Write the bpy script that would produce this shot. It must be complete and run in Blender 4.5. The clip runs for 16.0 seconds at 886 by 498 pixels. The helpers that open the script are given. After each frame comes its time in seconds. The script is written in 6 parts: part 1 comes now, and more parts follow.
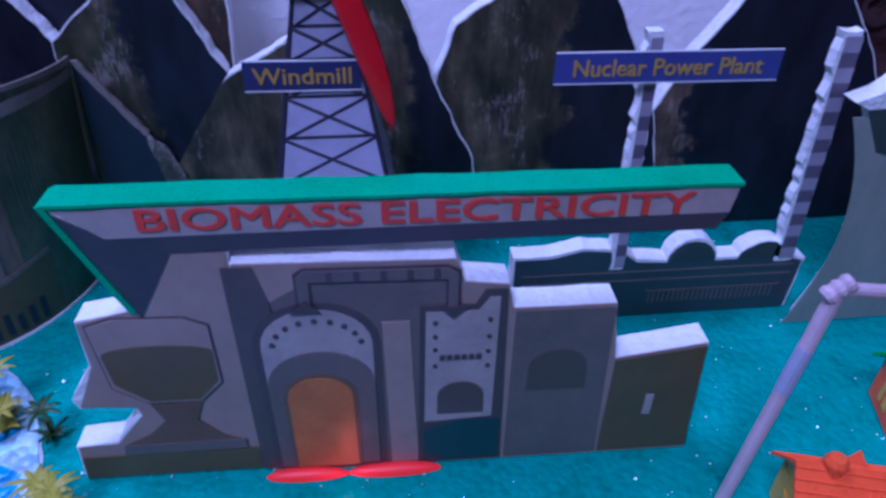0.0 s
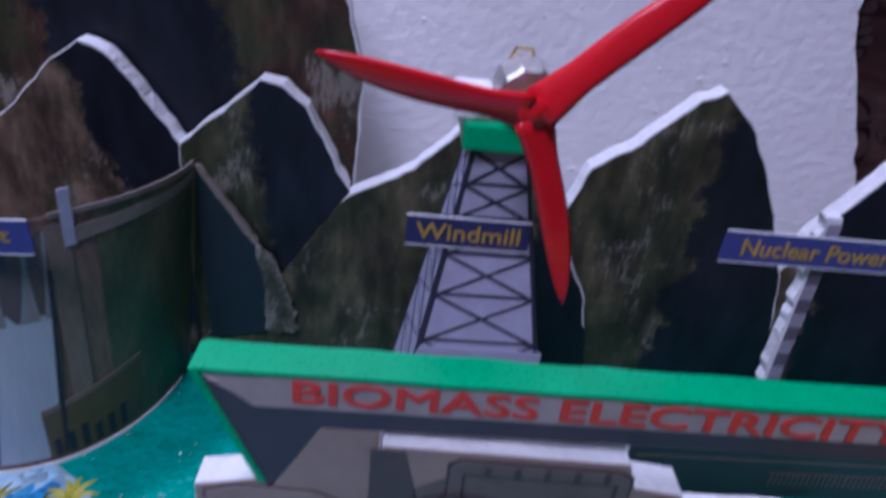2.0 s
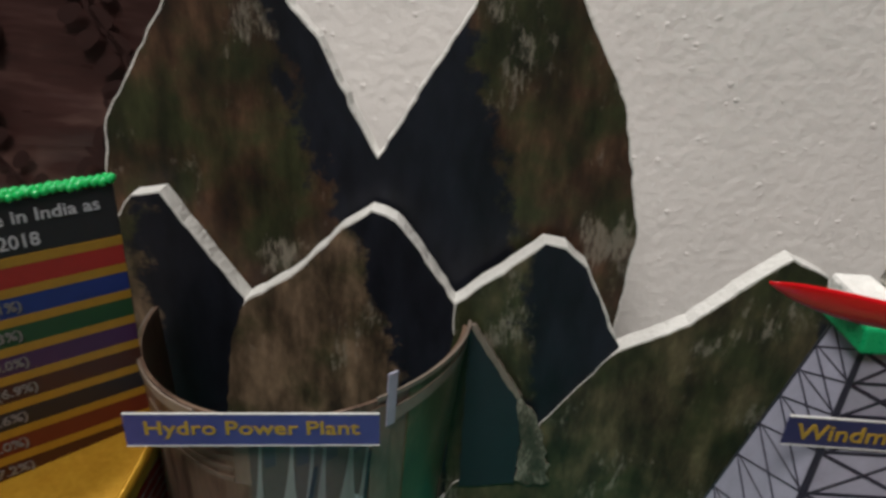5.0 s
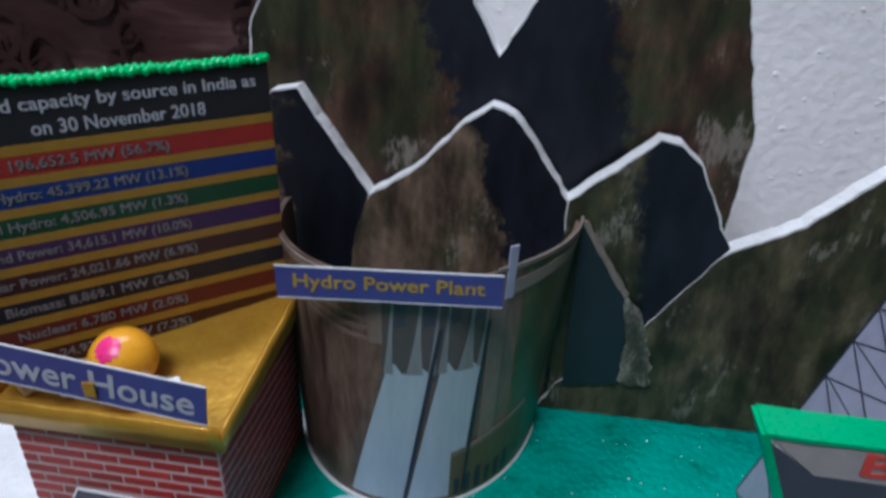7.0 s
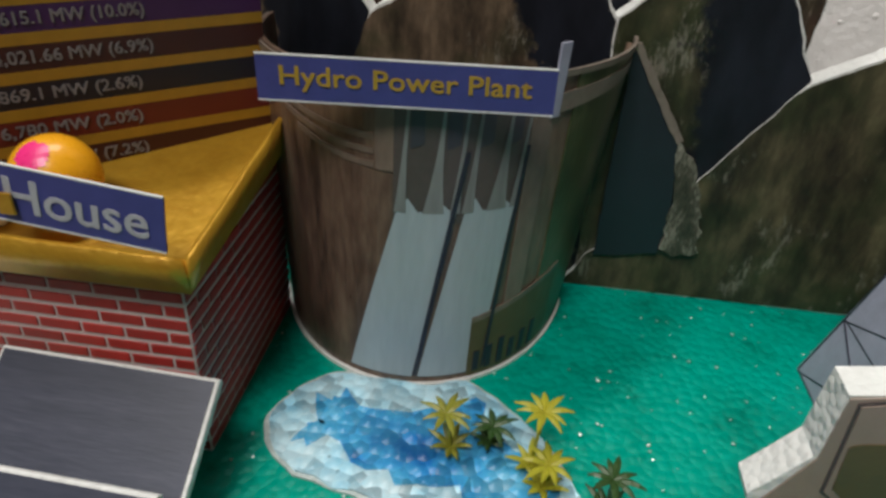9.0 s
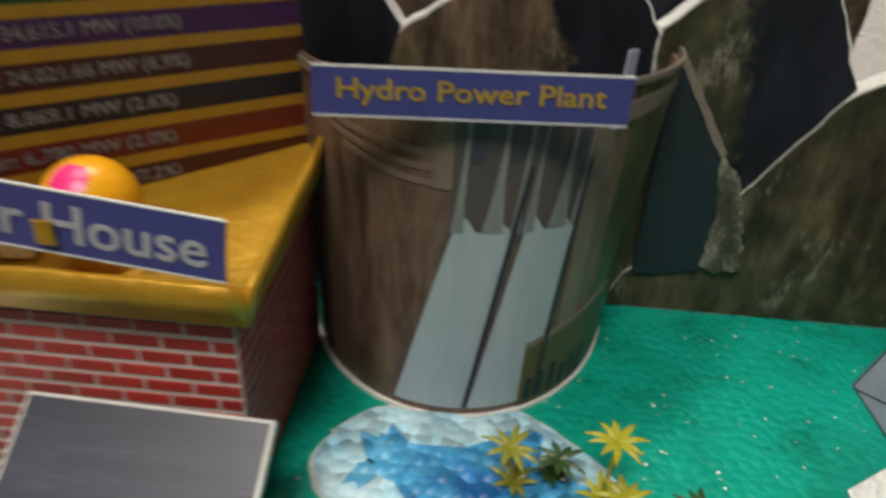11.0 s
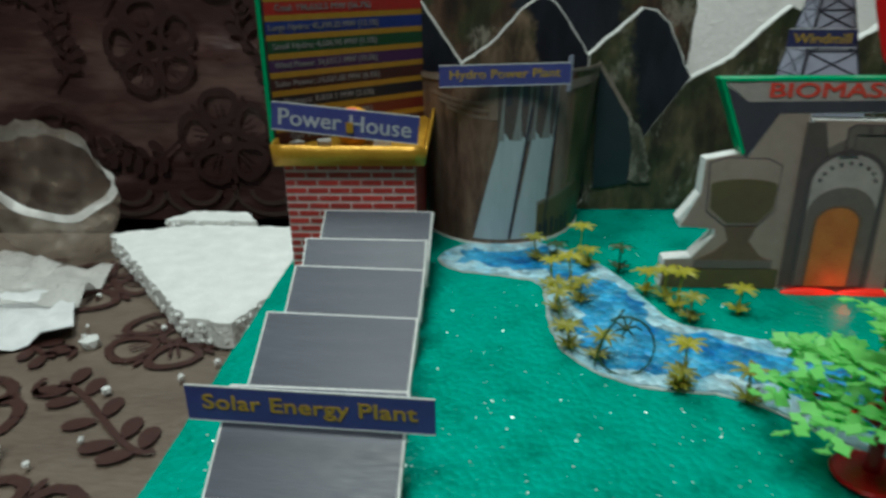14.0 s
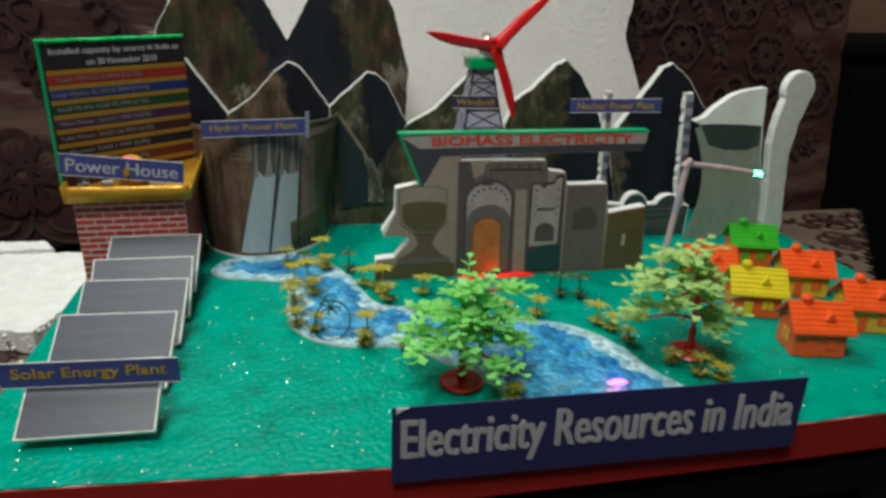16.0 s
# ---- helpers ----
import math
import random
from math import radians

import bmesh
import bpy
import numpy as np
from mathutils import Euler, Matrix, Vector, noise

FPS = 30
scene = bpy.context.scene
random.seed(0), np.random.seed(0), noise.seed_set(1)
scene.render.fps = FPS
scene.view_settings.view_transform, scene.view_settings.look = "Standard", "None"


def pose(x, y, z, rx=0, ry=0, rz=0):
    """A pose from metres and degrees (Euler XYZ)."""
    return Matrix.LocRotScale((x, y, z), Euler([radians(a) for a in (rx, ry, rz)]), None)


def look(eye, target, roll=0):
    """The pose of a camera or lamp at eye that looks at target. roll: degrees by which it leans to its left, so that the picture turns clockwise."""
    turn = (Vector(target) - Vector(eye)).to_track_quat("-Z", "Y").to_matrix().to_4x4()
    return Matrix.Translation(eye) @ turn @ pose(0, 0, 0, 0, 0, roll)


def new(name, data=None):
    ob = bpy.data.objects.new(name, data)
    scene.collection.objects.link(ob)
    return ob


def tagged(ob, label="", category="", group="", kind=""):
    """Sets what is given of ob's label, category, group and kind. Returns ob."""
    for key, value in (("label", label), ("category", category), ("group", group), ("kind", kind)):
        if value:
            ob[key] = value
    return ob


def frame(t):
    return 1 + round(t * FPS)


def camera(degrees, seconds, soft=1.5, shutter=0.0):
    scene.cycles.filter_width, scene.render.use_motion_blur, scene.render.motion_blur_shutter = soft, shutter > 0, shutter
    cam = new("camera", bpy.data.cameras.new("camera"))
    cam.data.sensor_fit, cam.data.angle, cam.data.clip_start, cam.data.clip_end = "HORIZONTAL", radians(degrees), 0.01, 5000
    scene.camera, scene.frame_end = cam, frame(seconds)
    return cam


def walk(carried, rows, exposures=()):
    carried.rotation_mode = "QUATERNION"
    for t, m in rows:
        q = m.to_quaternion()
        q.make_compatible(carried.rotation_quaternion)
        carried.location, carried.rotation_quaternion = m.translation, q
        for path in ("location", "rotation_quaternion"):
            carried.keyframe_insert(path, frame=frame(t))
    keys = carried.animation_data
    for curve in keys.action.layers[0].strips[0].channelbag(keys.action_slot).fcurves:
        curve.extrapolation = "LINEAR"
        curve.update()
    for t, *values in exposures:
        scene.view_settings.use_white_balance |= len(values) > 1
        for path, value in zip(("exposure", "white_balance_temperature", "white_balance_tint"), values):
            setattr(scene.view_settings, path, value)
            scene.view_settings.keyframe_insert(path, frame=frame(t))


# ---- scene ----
cam = camera(66.3, 16.0, 3.0, 0.4)
PATH = [
    (0, (0.183, -0.215, 0.295), (0.363, 1.4, -0.871), 0.7),
    (0.5, (0.171, -0.23, 0.299), (0.36, 1.393, -0.854), 0.6),
    (1, (0.146, -0.216, 0.297), (0.228, 1.411, -0.864), 1.1),
    (1.5, (0.124, -0.199, 0.294), (0.17, 1.45, -0.838), 2.8),
    (2, (0.122, -0.166, 0.315), (0.264, 1.561, -0.683), 6.3),
    (2.5, (0.112, -0.148, 0.333), (0.382, 1.625, -0.55), 7.6),
    (3, (0.08, -0.147, 0.333), (0.191, 1.627, -0.583), 8.0),
    (3.5, (0.048, -0.15, 0.33), (0.138, 1.579, -0.671), 7.1),
    (4, (0.024, -0.149, 0.322), (0.052, 1.591, -0.663), 6.9),
    (4.5, (0.005, -0.135, 0.34), (0.024, 1.667, -0.527), 5.4),
    (4.7, (-0.002, -0.135, 0.353), (0.016, 1.677, -0.49), 4.1),
    (6.8, (-0.028, -0.179, 0.324), (-0.269, 1.6, -0.557), 1.6),
    (7, (-0.028, -0.178, 0.318), (-0.271, 1.581, -0.602), 1.7),
    (7.5, (-0.02, -0.176, 0.295), (-0.209, 1.55, -0.698), 1.9),
    (8, (-0.028, -0.163, 0.261), (-0.226, 1.517, -0.806), 2.0),
    (8.5, (-0.035, -0.158, 0.247), (-0.234, 1.505, -0.847), 2.3),
    (8.7, (-0.042, -0.152, 0.243), (-0.232, 1.515, -0.847), 2.8),
    (10.8, (-0.08, -0.115, 0.207), (-0.073, 1.625, -0.78), 4.8),
    (11, (-0.087, -0.132, 0.224), (-0.17, 1.594, -0.782), 3.4),
    (11.5, (-0.103, -0.16, 0.25), (-0.393, 1.539, -0.765), 2.9),
    (12, (-0.108, -0.194, 0.258), (-0.396, 1.55, -0.676), 1.3),
    (12.5, (-0.106, -0.272, 0.245), (-0.384, 1.548, -0.535), 0.1),
    (13, (-0.103, -0.393, 0.258), (-0.359, 1.468, -0.43), 0.6),
    (13.5, (-0.111, -0.465, 0.249), (-0.33, 1.404, -0.428), -1.7),
    (14, (-0.111, -0.48, 0.229), (-0.219, 1.373, -0.515), -0.9),
    (14.5, (-0.099, -0.548, 0.245), (0.055, 1.307, -0.485), 0.4),
    (15, (-0.068, -0.606, 0.259), (0.182, 1.272, -0.382), 0.3),
    (15.5, (-0.038, -0.644, 0.273), (0.264, 1.224, -0.374), 0.4),
    (16, (-0.032, -0.667, 0.296), (0.337, 1.166, -0.414), 1.2),
]
# white balance keys stand in for the blue light of the blinking diodes
COOL = [(0, 4100, 54), (0.6, 4100, 54), (0.9, 6500, 14), (1.15, 6500, 14), (1.5, 5200, 26), (2.0, 4800, 40), (2.35, 6400, 15), (3.1, 6500, 16), (3.5, 5400, 20), (3.9, 6500, 12), (6.7, 6200, 10), (7.0, 5200, 14),
        (7.35, 5500, 10), (7.55, 6500, 8), (8.2, 6500, 8), (8.5, 5000, 8), (8.7, 6400, 8), (10.7, 5400, 10), (10.95, 7000, 8), (11.1, 6300, 8), (11.5, 5700, 15), (12.0, 5500, 10), (12.4, 6000, 8), (13.1, 6100, 0),
        (13.5, 5150, 0), (13.8, 6100, -4), (14.1, 5600, -8), (14.4, 6400, -4), (14.7, 6000, -4), (15.0, 4750, 2), (15.2, 6200, -4), (15.5, 4800, 2), (15.8, 6200, 0), (16, 6300, 1)]
STOPS = [(0, -0.54), (0.6, -0.54), (0.9, -0.32), (1.3, -0.34), (1.6, -0.52), (2.1, -0.52), (2.5, -0.36), (3.2, -0.36), (3.7, -0.49), (4.7, -0.49), (6.8, -0.32), (8.7, -0.30), (10.8, -0.14), (11.1, -0.12), (11.5, -0.34),
         (12.0, -0.49), (13.0, -0.50), (14.2, -0.52), (14.8, -0.38), (15.3, -0.28), (16, -0.26)]


def stops(t):
    for (a, u), (b, v) in zip(STOPS, STOPS[1:]):
        if t <= b:
            return u + (v - u) * (t - a) / (b - a)


walk(cam, [(t, look(eye, target, roll)) for t, eye, target, roll in PATH], [(t, stops(t), k, g) for t, k, g in COOL])

# ---------------------------------------------------------------- light
world = bpy.data.worlds.new("world")
scene.world = world
world.use_nodes = True
world.node_tree.nodes["Background"].inputs[0].default_value = (0.55, 0.55, 0.6, 1)
world.node_tree.nodes["Background"].inputs[1].default_value = 0.007


def lamp(name, kind, energy, colour, m, size=0.1, size_y=None):
    d = bpy.data.lights.new(name, kind)
    d.energy, d.color = energy, colour
    if kind == "AREA":
        d.size = size
        if size_y:
            d.shape, d.size_y = "RECTANGLE", size_y
    elif kind == "POINT":
        d.shadow_soft_size = size
    ob = new(name, d)
    ob.matrix_world = m
    return ob


# tube light high behind the model, and an unseen fill added in front
lamp("tube_light_lamp", "AREA", 22, (1.0, 0.97, 0.92), look((-0.40, 0.42, 1.72), (0.12, -0.05, 0.0)), 1.1, 0.12)
lamp("front_fill_lamp", "AREA", 40, (1.0, 0.94, 0.87), look((-0.35, -0.95, 1.95), (0.1, 0.15, 0.1)), 0.6, 0.6)
# small coloured diodes of the model
lamp("furnace_diode", "POINT", 0.011, (1.0, 0.05, 0.015), pose(0.16, -0.012, 0.006), 0.004)
lamp("pond_diode", "POINT", 0.022, (1.0, 0.08, 0.30), pose(0.203, -0.227, 0.010), 0.004)
lamp("street_diode", "POINT", 0.006, (0.1, 1.0, 0.65), pose(0.445, -0.033, 0.114), 0.003)


# ---------------------------------------------------------------- materials
def nodes_of(name):
    m = bpy.data.materials.new(name)
    m.use_nodes = True
    nt = m.node_tree
    return m, nt, nt.nodes["Principled BSDF"]


def ramp_node(nt, stops, interp="LINEAR"):
    r = nt.nodes.new("ShaderNodeValToRGB")
    r.color_ramp.interpolation = interp
    e = r.color_ramp.elements
    while len(e) < len(stops):
        e.new(0.5)
    for el, (p, c) in zip(e, stops):
        el.position, el.color = p, (*c, 1)
    return r


def noise_node(nt, vec, scale, detail=4.0, rough=0.55):
    n = nt.nodes.new("ShaderNodeTexNoise")
    n.inputs["Scale"].default_value, n.inputs["Detail"].default_value, n.inputs["Roughness"].default_value = scale, detail, rough
    nt.links.new(vec, n.inputs["Vector"])
    return n


def coords(nt, stretch=(1, 1, 1)):
    tc = nt.nodes.new("ShaderNodeTexCoord")
    mp = nt.nodes.new("ShaderNodeMapping")
    mp.inputs["Scale"].default_value = stretch
    nt.links.new(tc.outputs["Object"], mp.inputs["Vector"])
    return mp.outputs["Vector"]


def mat(name, stops, scale=60, rough=0.6, bump=0.15, bump_scale=400, metal=0.0, stretch=(1, 1, 1), beads=0.0, spec=0.5, trans=0.0, coat=0.0, jitter=0.0, depth=0.001, bead_amt=0.6):
    """A surface: colour stops over coarse and fine noise, fine relief, optional round bead relief of that cell size."""
    m, nt, b = nodes_of(name)
    v = coords(nt, stretch)
    big, fine = noise_node(nt, v, scale, 5), noise_node(nt, v, scale * 7, 3)
    mix = nt.nodes.new("ShaderNodeMath")
    mix.operation = "MULTIPLY_ADD"
    mix.inputs[1].default_value = 0.35
    nt.links.new(fine.outputs["Fac"], mix.inputs[0])
    sc = nt.nodes.new("ShaderNodeMath")
    sc.operation = "MULTIPLY"
    sc.inputs[1].default_value = 0.65
    nt.links.new(big.outputs["Fac"], sc.inputs[0])
    nt.links.new(sc.outputs[0], mix.inputs[2])
    r = ramp_node(nt, stops)
    nt.links.new(mix.outputs[0], r.inputs["Fac"])
    colour = r.outputs["Color"]
    if jitter:
        info = nt.nodes.new("ShaderNodeObjectInfo")
        h = nt.nodes.new("ShaderNodeHueSaturation")
        mr = nt.nodes.new("ShaderNodeMapRange")
        mr.inputs["To Min"].default_value, mr.inputs["To Max"].default_value = 1 - jitter, 1 + jitter
        nt.links.new(info.outputs["Random"], mr.inputs["Value"])
        nt.links.new(mr.outputs[0], h.inputs["Value"])
        nt.links.new(colour, h.inputs["Color"])
        colour = h.outputs["Color"]
    nt.links.new(colour, b.inputs["Base Color"])
    rr = nt.nodes.new("ShaderNodeMapRange")
    rr.inputs["To Min"].default_value, rr.inputs["To Max"].default_value = max(0.03, rough - 0.12), min(1, rough + 0.12)
    nt.links.new(fine.outputs["Fac"], rr.inputs["Value"])
    nt.links.new(rr.outputs[0], b.inputs["Roughness"])
    b.inputs["Metallic"].default_value = metal
    b.inputs["Specular IOR Level"].default_value = spec
    b.inputs["Transmission Weight"].default_value = trans
    b.inputs["Coat Weight"].default_value = coat
    bn = noise_node(nt, v, bump_scale, 3)
    bp = nt.nodes.new("ShaderNodeBump")
    bp.inputs["Strength"].default_value, bp.inputs["Distance"].default_value = bump, depth
    nt.links.new(bn.outputs["Fac"], bp.inputs["Height"])
    last = bp
    if beads:
        vo = nt.nodes.new("ShaderNodeTexVoronoi")
        vo.inputs["Scale"].default_value = 1 / beads
        nt.links.new(v, vo.inputs["Vector"])
        b2 = nt.nodes.new("ShaderNodeBump")
        b2.invert = True
        b2.inputs["Strength"].default_value, b2.inputs["Distance"].default_value = bead_amt, beads * 0.35
        nt.links.new(vo.outputs["Distance"], b2.inputs["Height"])
        nt.links.new(bp.outputs[0], b2.inputs["Normal"])
        last = b2
    nt.links.new(last.outputs[0], b.inputs["Normal"])
    return m


def two(c, k=0.8, k2=1.2):
    return [(0.3, tuple(x * k for x in c)), (0.7, tuple(min(1, x * k2) for x in c))]


def paper(name, c, rough=0.45, **kw):
    return mat(name, two(c, 0.85, 1.12), 90, rough, 0.08, 700, **kw)


def plastic(name, c, rough=0.3):
    return mat(name, two(c, 0.9, 1.08), 70, rough, 0.05, 300)


def mountain_print(name, ridge, lean, warm, far=9.0):
    """Printed rock: streaked brown and green face on one side of the ridge line, dark blue-black flank on the other."""
    m, nt, b = nodes_of(name)
    v = coords(nt)
    streak = noise_node(nt, coords(nt, (1.0, 1.0, 0.35)), 55, 6, 0.65)
    blot = noise_node(nt, v, 22, 4)
    rock = ramp_node(nt, [(0.30, (0.012, 0.009, 0.008)), (0.46, tuple(0.5 * w for w in warm)), (0.58, warm), (0.74, tuple(min(1, 1.9 * w) for w in warm))])
    nt.links.new(streak.outputs["Fac"], rock.inputs["Fac"])
    moss = ramp_node(nt, [(0.35, (0.012, 0.015, 0.007)), (0.7, (0.055, 0.062, 0.026))])
    nt.links.new(streak.outputs["Fac"], moss.inputs["Fac"])
    mx = nt.nodes.new("ShaderNodeMixRGB")
    pick = ramp_node(nt, [(0.42, (0, 0, 0)), (0.6, (1, 1, 1))])
    nt.links.new(blot.outputs["Fac"], pick.inputs["Fac"])
    nt.links.new(pick.outputs["Color"], mx.inputs["Fac"])
    nt.links.new(rock.outputs["Color"], mx.inputs["Color1"])
    nt.links.new(moss.outputs["Color"], mx.inputs["Color2"])
    # white flecks in steep streaks
    fl = noise_node(nt, coords(nt, (1.0, 1.0, 0.28)), 260, 9, 0.85)
    patch = noise_node(nt, v, 24, 3)
    mul = nt.nodes.new("ShaderNodeMath")
    mul.operation = "MULTIPLY"
    nt.links.new(fl.outputs["Fac"], mul.inputs[0])
    nt.links.new(patch.outputs["Fac"], mul.inputs[1])
    flr = ramp_node(nt, [(0.32, (0, 0, 0)), (0.385, (0.6, 0.6, 0.6))])
    # the flecks crowd along the crest where the lit face meets the dark flank
    near = nt.nodes.new("ShaderNodeMapRange")
    near.inputs["From Min"].default_value, near.inputs["From Max"].default_value = ridge - 0.012, ridge + 0.034
    near.inputs["To Min"].default_value, near.inputs["To Max"].default_value = 0.0, 0.03
    crowd = nt.nodes.new("ShaderNodeMath")
    crowd.operation = "ADD"
    nt.links.new(mul.outputs[0], crowd.inputs[0])
    nt.links.new(near.outputs[0], crowd.inputs[1])
    nt.links.new(crowd.outputs[0], flr.inputs["Fac"])
    mf = nt.nodes.new("ShaderNodeMixRGB")
    nt.links.new(flr.outputs["Color"], mf.inputs["Fac"])
    nt.links.new(mx.outputs["Color"], mf.inputs["Color1"])
    mf.inputs["Color2"].default_value = (0.3, 0.27, 0.22, 1)
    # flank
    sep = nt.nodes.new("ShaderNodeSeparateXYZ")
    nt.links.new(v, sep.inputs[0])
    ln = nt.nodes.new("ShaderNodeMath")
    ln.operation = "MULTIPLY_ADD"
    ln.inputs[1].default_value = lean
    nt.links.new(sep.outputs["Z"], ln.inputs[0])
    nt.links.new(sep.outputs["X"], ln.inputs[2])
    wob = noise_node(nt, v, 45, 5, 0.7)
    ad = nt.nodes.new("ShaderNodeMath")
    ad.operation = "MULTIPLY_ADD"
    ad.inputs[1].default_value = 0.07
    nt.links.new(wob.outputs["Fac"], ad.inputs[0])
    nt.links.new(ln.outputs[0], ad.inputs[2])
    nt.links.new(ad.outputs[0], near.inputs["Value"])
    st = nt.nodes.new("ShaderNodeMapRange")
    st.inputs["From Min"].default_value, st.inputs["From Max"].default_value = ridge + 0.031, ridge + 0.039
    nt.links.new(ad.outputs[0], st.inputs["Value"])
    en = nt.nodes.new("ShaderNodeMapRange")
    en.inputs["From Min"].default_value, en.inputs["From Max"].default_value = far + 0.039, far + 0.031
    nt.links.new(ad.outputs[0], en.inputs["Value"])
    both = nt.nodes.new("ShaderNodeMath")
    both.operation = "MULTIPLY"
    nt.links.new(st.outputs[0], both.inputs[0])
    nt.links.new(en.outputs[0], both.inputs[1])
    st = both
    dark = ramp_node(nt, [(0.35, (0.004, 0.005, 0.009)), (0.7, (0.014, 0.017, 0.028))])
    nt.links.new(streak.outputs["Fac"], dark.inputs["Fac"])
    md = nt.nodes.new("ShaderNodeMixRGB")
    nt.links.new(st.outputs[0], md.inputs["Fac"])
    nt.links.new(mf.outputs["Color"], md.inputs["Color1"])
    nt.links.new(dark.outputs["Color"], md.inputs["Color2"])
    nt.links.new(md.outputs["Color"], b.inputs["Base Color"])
    b.inputs["Roughness"].default_value = 0.5
    b.inputs["Specular IOR Level"].default_value = 0.35
    bn = noise_node(nt, v, 130, 3)
    bp = nt.nodes.new("ShaderNodeBump")
    bp.inputs["Strength"].default_value, bp.inputs["Distance"].default_value = 0.25, 0.001
    nt.links.new(bn.outputs["Fac"], bp.inputs["Height"])
    nt.links.new(bp.outputs[0], b.inputs["Normal"])
    return m


CHIMNEY_DARK, CHIMNEY_PALE = paper("chimney_dark_stripe", (0.11, 0.09, 0.13)), paper("chimney_pale_stripe", (0.3, 0.27, 0.33))
NAVY_PRINT = mat("printed_navy_cliff", two((0.012, 0.018, 0.026)), 40, 0.5, 0.1, 400)
CASCADE = mat("printed_cascade", [(0.36, (0.022, 0.024, 0.014)), (0.5, (0.075, 0.068, 0.048)), (0.58, (0.22, 0.20, 0.16)), (0.66, (0.36, 0.33, 0.28))], 90, 0.5, 0.2, 300, stretch=(1, 1, 0.4))
FAINT_PRINT = mat("printed_faint_opening", two((0.085, 0.065, 0.05)), 40, 0.4, 0.08, 600)
FOAM = mat("white_foam", [(0.3, (0.66, 0.66, 0.64)), (0.7, (0.84, 0.84, 0.82))], 60, 0.75, 0.3, 500, beads=0.0035)
FOAM_WALL = mat("white_sheet", [(0.3, (0.84, 0.82, 0.81)), (0.7, (0.92, 0.90, 0.89))], 14, 0.38, 0.4, 130, beads=0.0, depth=0.004)
GREEN_GROUND = mat("green_painted_foam", [(0.3, (0.0, 0.14, 0.095)), (0.45, (0.0, 0.28, 0.2)), (0.72, (0.0, 0.37, 0.28))], 34, 0.42, 0.2, 600, beads=0.0052, bead_amt=0.6, spec=0.22)
RED_EDGE = paper("red_tape", (0.30, 0.016, 0.014))
SIGN_BLUE = paper("sign_blue_paper", (0.055, 0.06, 0.24))
SIGN_NAVY = paper("sign_navy_paper", (0.028, 0.03, 0.11))
LETTER_WHITE = paper("letter_white", (0.43, 0.43, 0.47))
LETTER_YELLOW = paper("letter_yellow", (0.42, 0.27, 0.03))
LETTER_RED = paper("letter_red", (0.6, 0.05, 0.03))
GREEN_CARD = paper("green_card", (0.005, 0.36, 0.13), 0.3)
WALL_PRINT = mat("printed_wall", [(0.3, (0.255, 0.19, 0.155)), (0.7, (0.34, 0.26, 0.215))], 25, 0.4, 0.08, 600)
COLUMN_PRINT = mat("printed_column", two((0.085, 0.065, 0.06)), 40, 0.4, 0.08, 600)
OUTLINE_PRINT = paper("printed_outline", (0.07, 0.055, 0.055))
GREY_PRINT = mat("printed_grey", two((0.135, 0.108, 0.095)), 40, 0.4, 0.08, 600)
PALE_PRINT = mat("printed_pale", two((0.35, 0.295, 0.275)), 40, 0.4, 0.08, 600)
OLIVE_PRINT = mat("printed_olive", two((0.10, 0.075, 0.03)), 30, 0.4, 0.08, 600)
BROWN_PRINT = mat("printed_brown", two((0.13, 0.08, 0.05)), 30, 0.4, 0.08, 600)
FLAME_PRINT = mat("printed_flame", [(0.3, (0.34, 0.09, 0.018)), (0.7, (0.50, 0.19, 0.04))], 50, 0.4, 0.08, 600)
TEAL_PRINT = mat("printed_teal", two((0.02, 0.05, 0.055)), 40, 0.4, 0.08, 600)
SLATE_PRINT = mat("printed_slate", two((0.035, 0.055, 0.06)), 40, 0.45, 0.08, 600)
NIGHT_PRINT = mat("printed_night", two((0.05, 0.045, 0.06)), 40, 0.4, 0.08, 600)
PAPER_WHITE = paper("white_paper", (0.72, 0.72, 0.72))
STEEL_PRINT = paper("printed_steel", (0.36, 0.36, 0.46))
TRUSS = paper("truss_ink", (0.02, 0.02, 0.035))
RED_PLASTIC = plastic("red_plastic", (0.62, 0.008, 0.012), 0.22)
METAL = mat("motor_steel", two((0.72, 0.70, 0.66)), 80, 0.42, 0.1, 500, metal=1.0)
BRASS = mat("brass", two((0.55, 0.38, 0.1)), 80, 0.35, 0.1, 500, metal=1.0)
DAM_PRINT = mat("printed_dam_rock", [(0.3, (0.03, 0.017, 0.013)), (0.46, (0.115, 0.070, 0.050)), (0.7, (0.24, 0.165, 0.115))], 48, 0.33, 0.1, 400, stretch=(1, 1, 0.22))
DAM_BAND = mat("printed_dam_tan", [(0.3, (0.12, 0.085, 0.065)), (0.7, (0.24, 0.18, 0.14))], 40, 0.35, 0.1, 400, stretch=(1, 1, 0.4))
PARAPET = mat("printed_parapet", [(0.3, (0.15, 0.12, 0.10)), (0.7, (0.27, 0.22, 0.18))], 40, 0.35, 0.1, 400)
DAM_GREEN = mat("printed_dam_grass", [(0.28, (0.022, 0.028, 0.010)), (0.5, (0.065, 0.078, 0.032)), (0.72, (0.17, 0.135, 0.08))], 45, 0.35, 0.1, 400, stretch=(1, 1, 0.4))
WATER_PRINT = mat("printed_water", [(0.3, (0.30, 0.35, 0.38)), (0.7, (0.42, 0.48, 0.52))], 40, 0.35, 0.06, 400, stretch=(1, 1, 0.15))
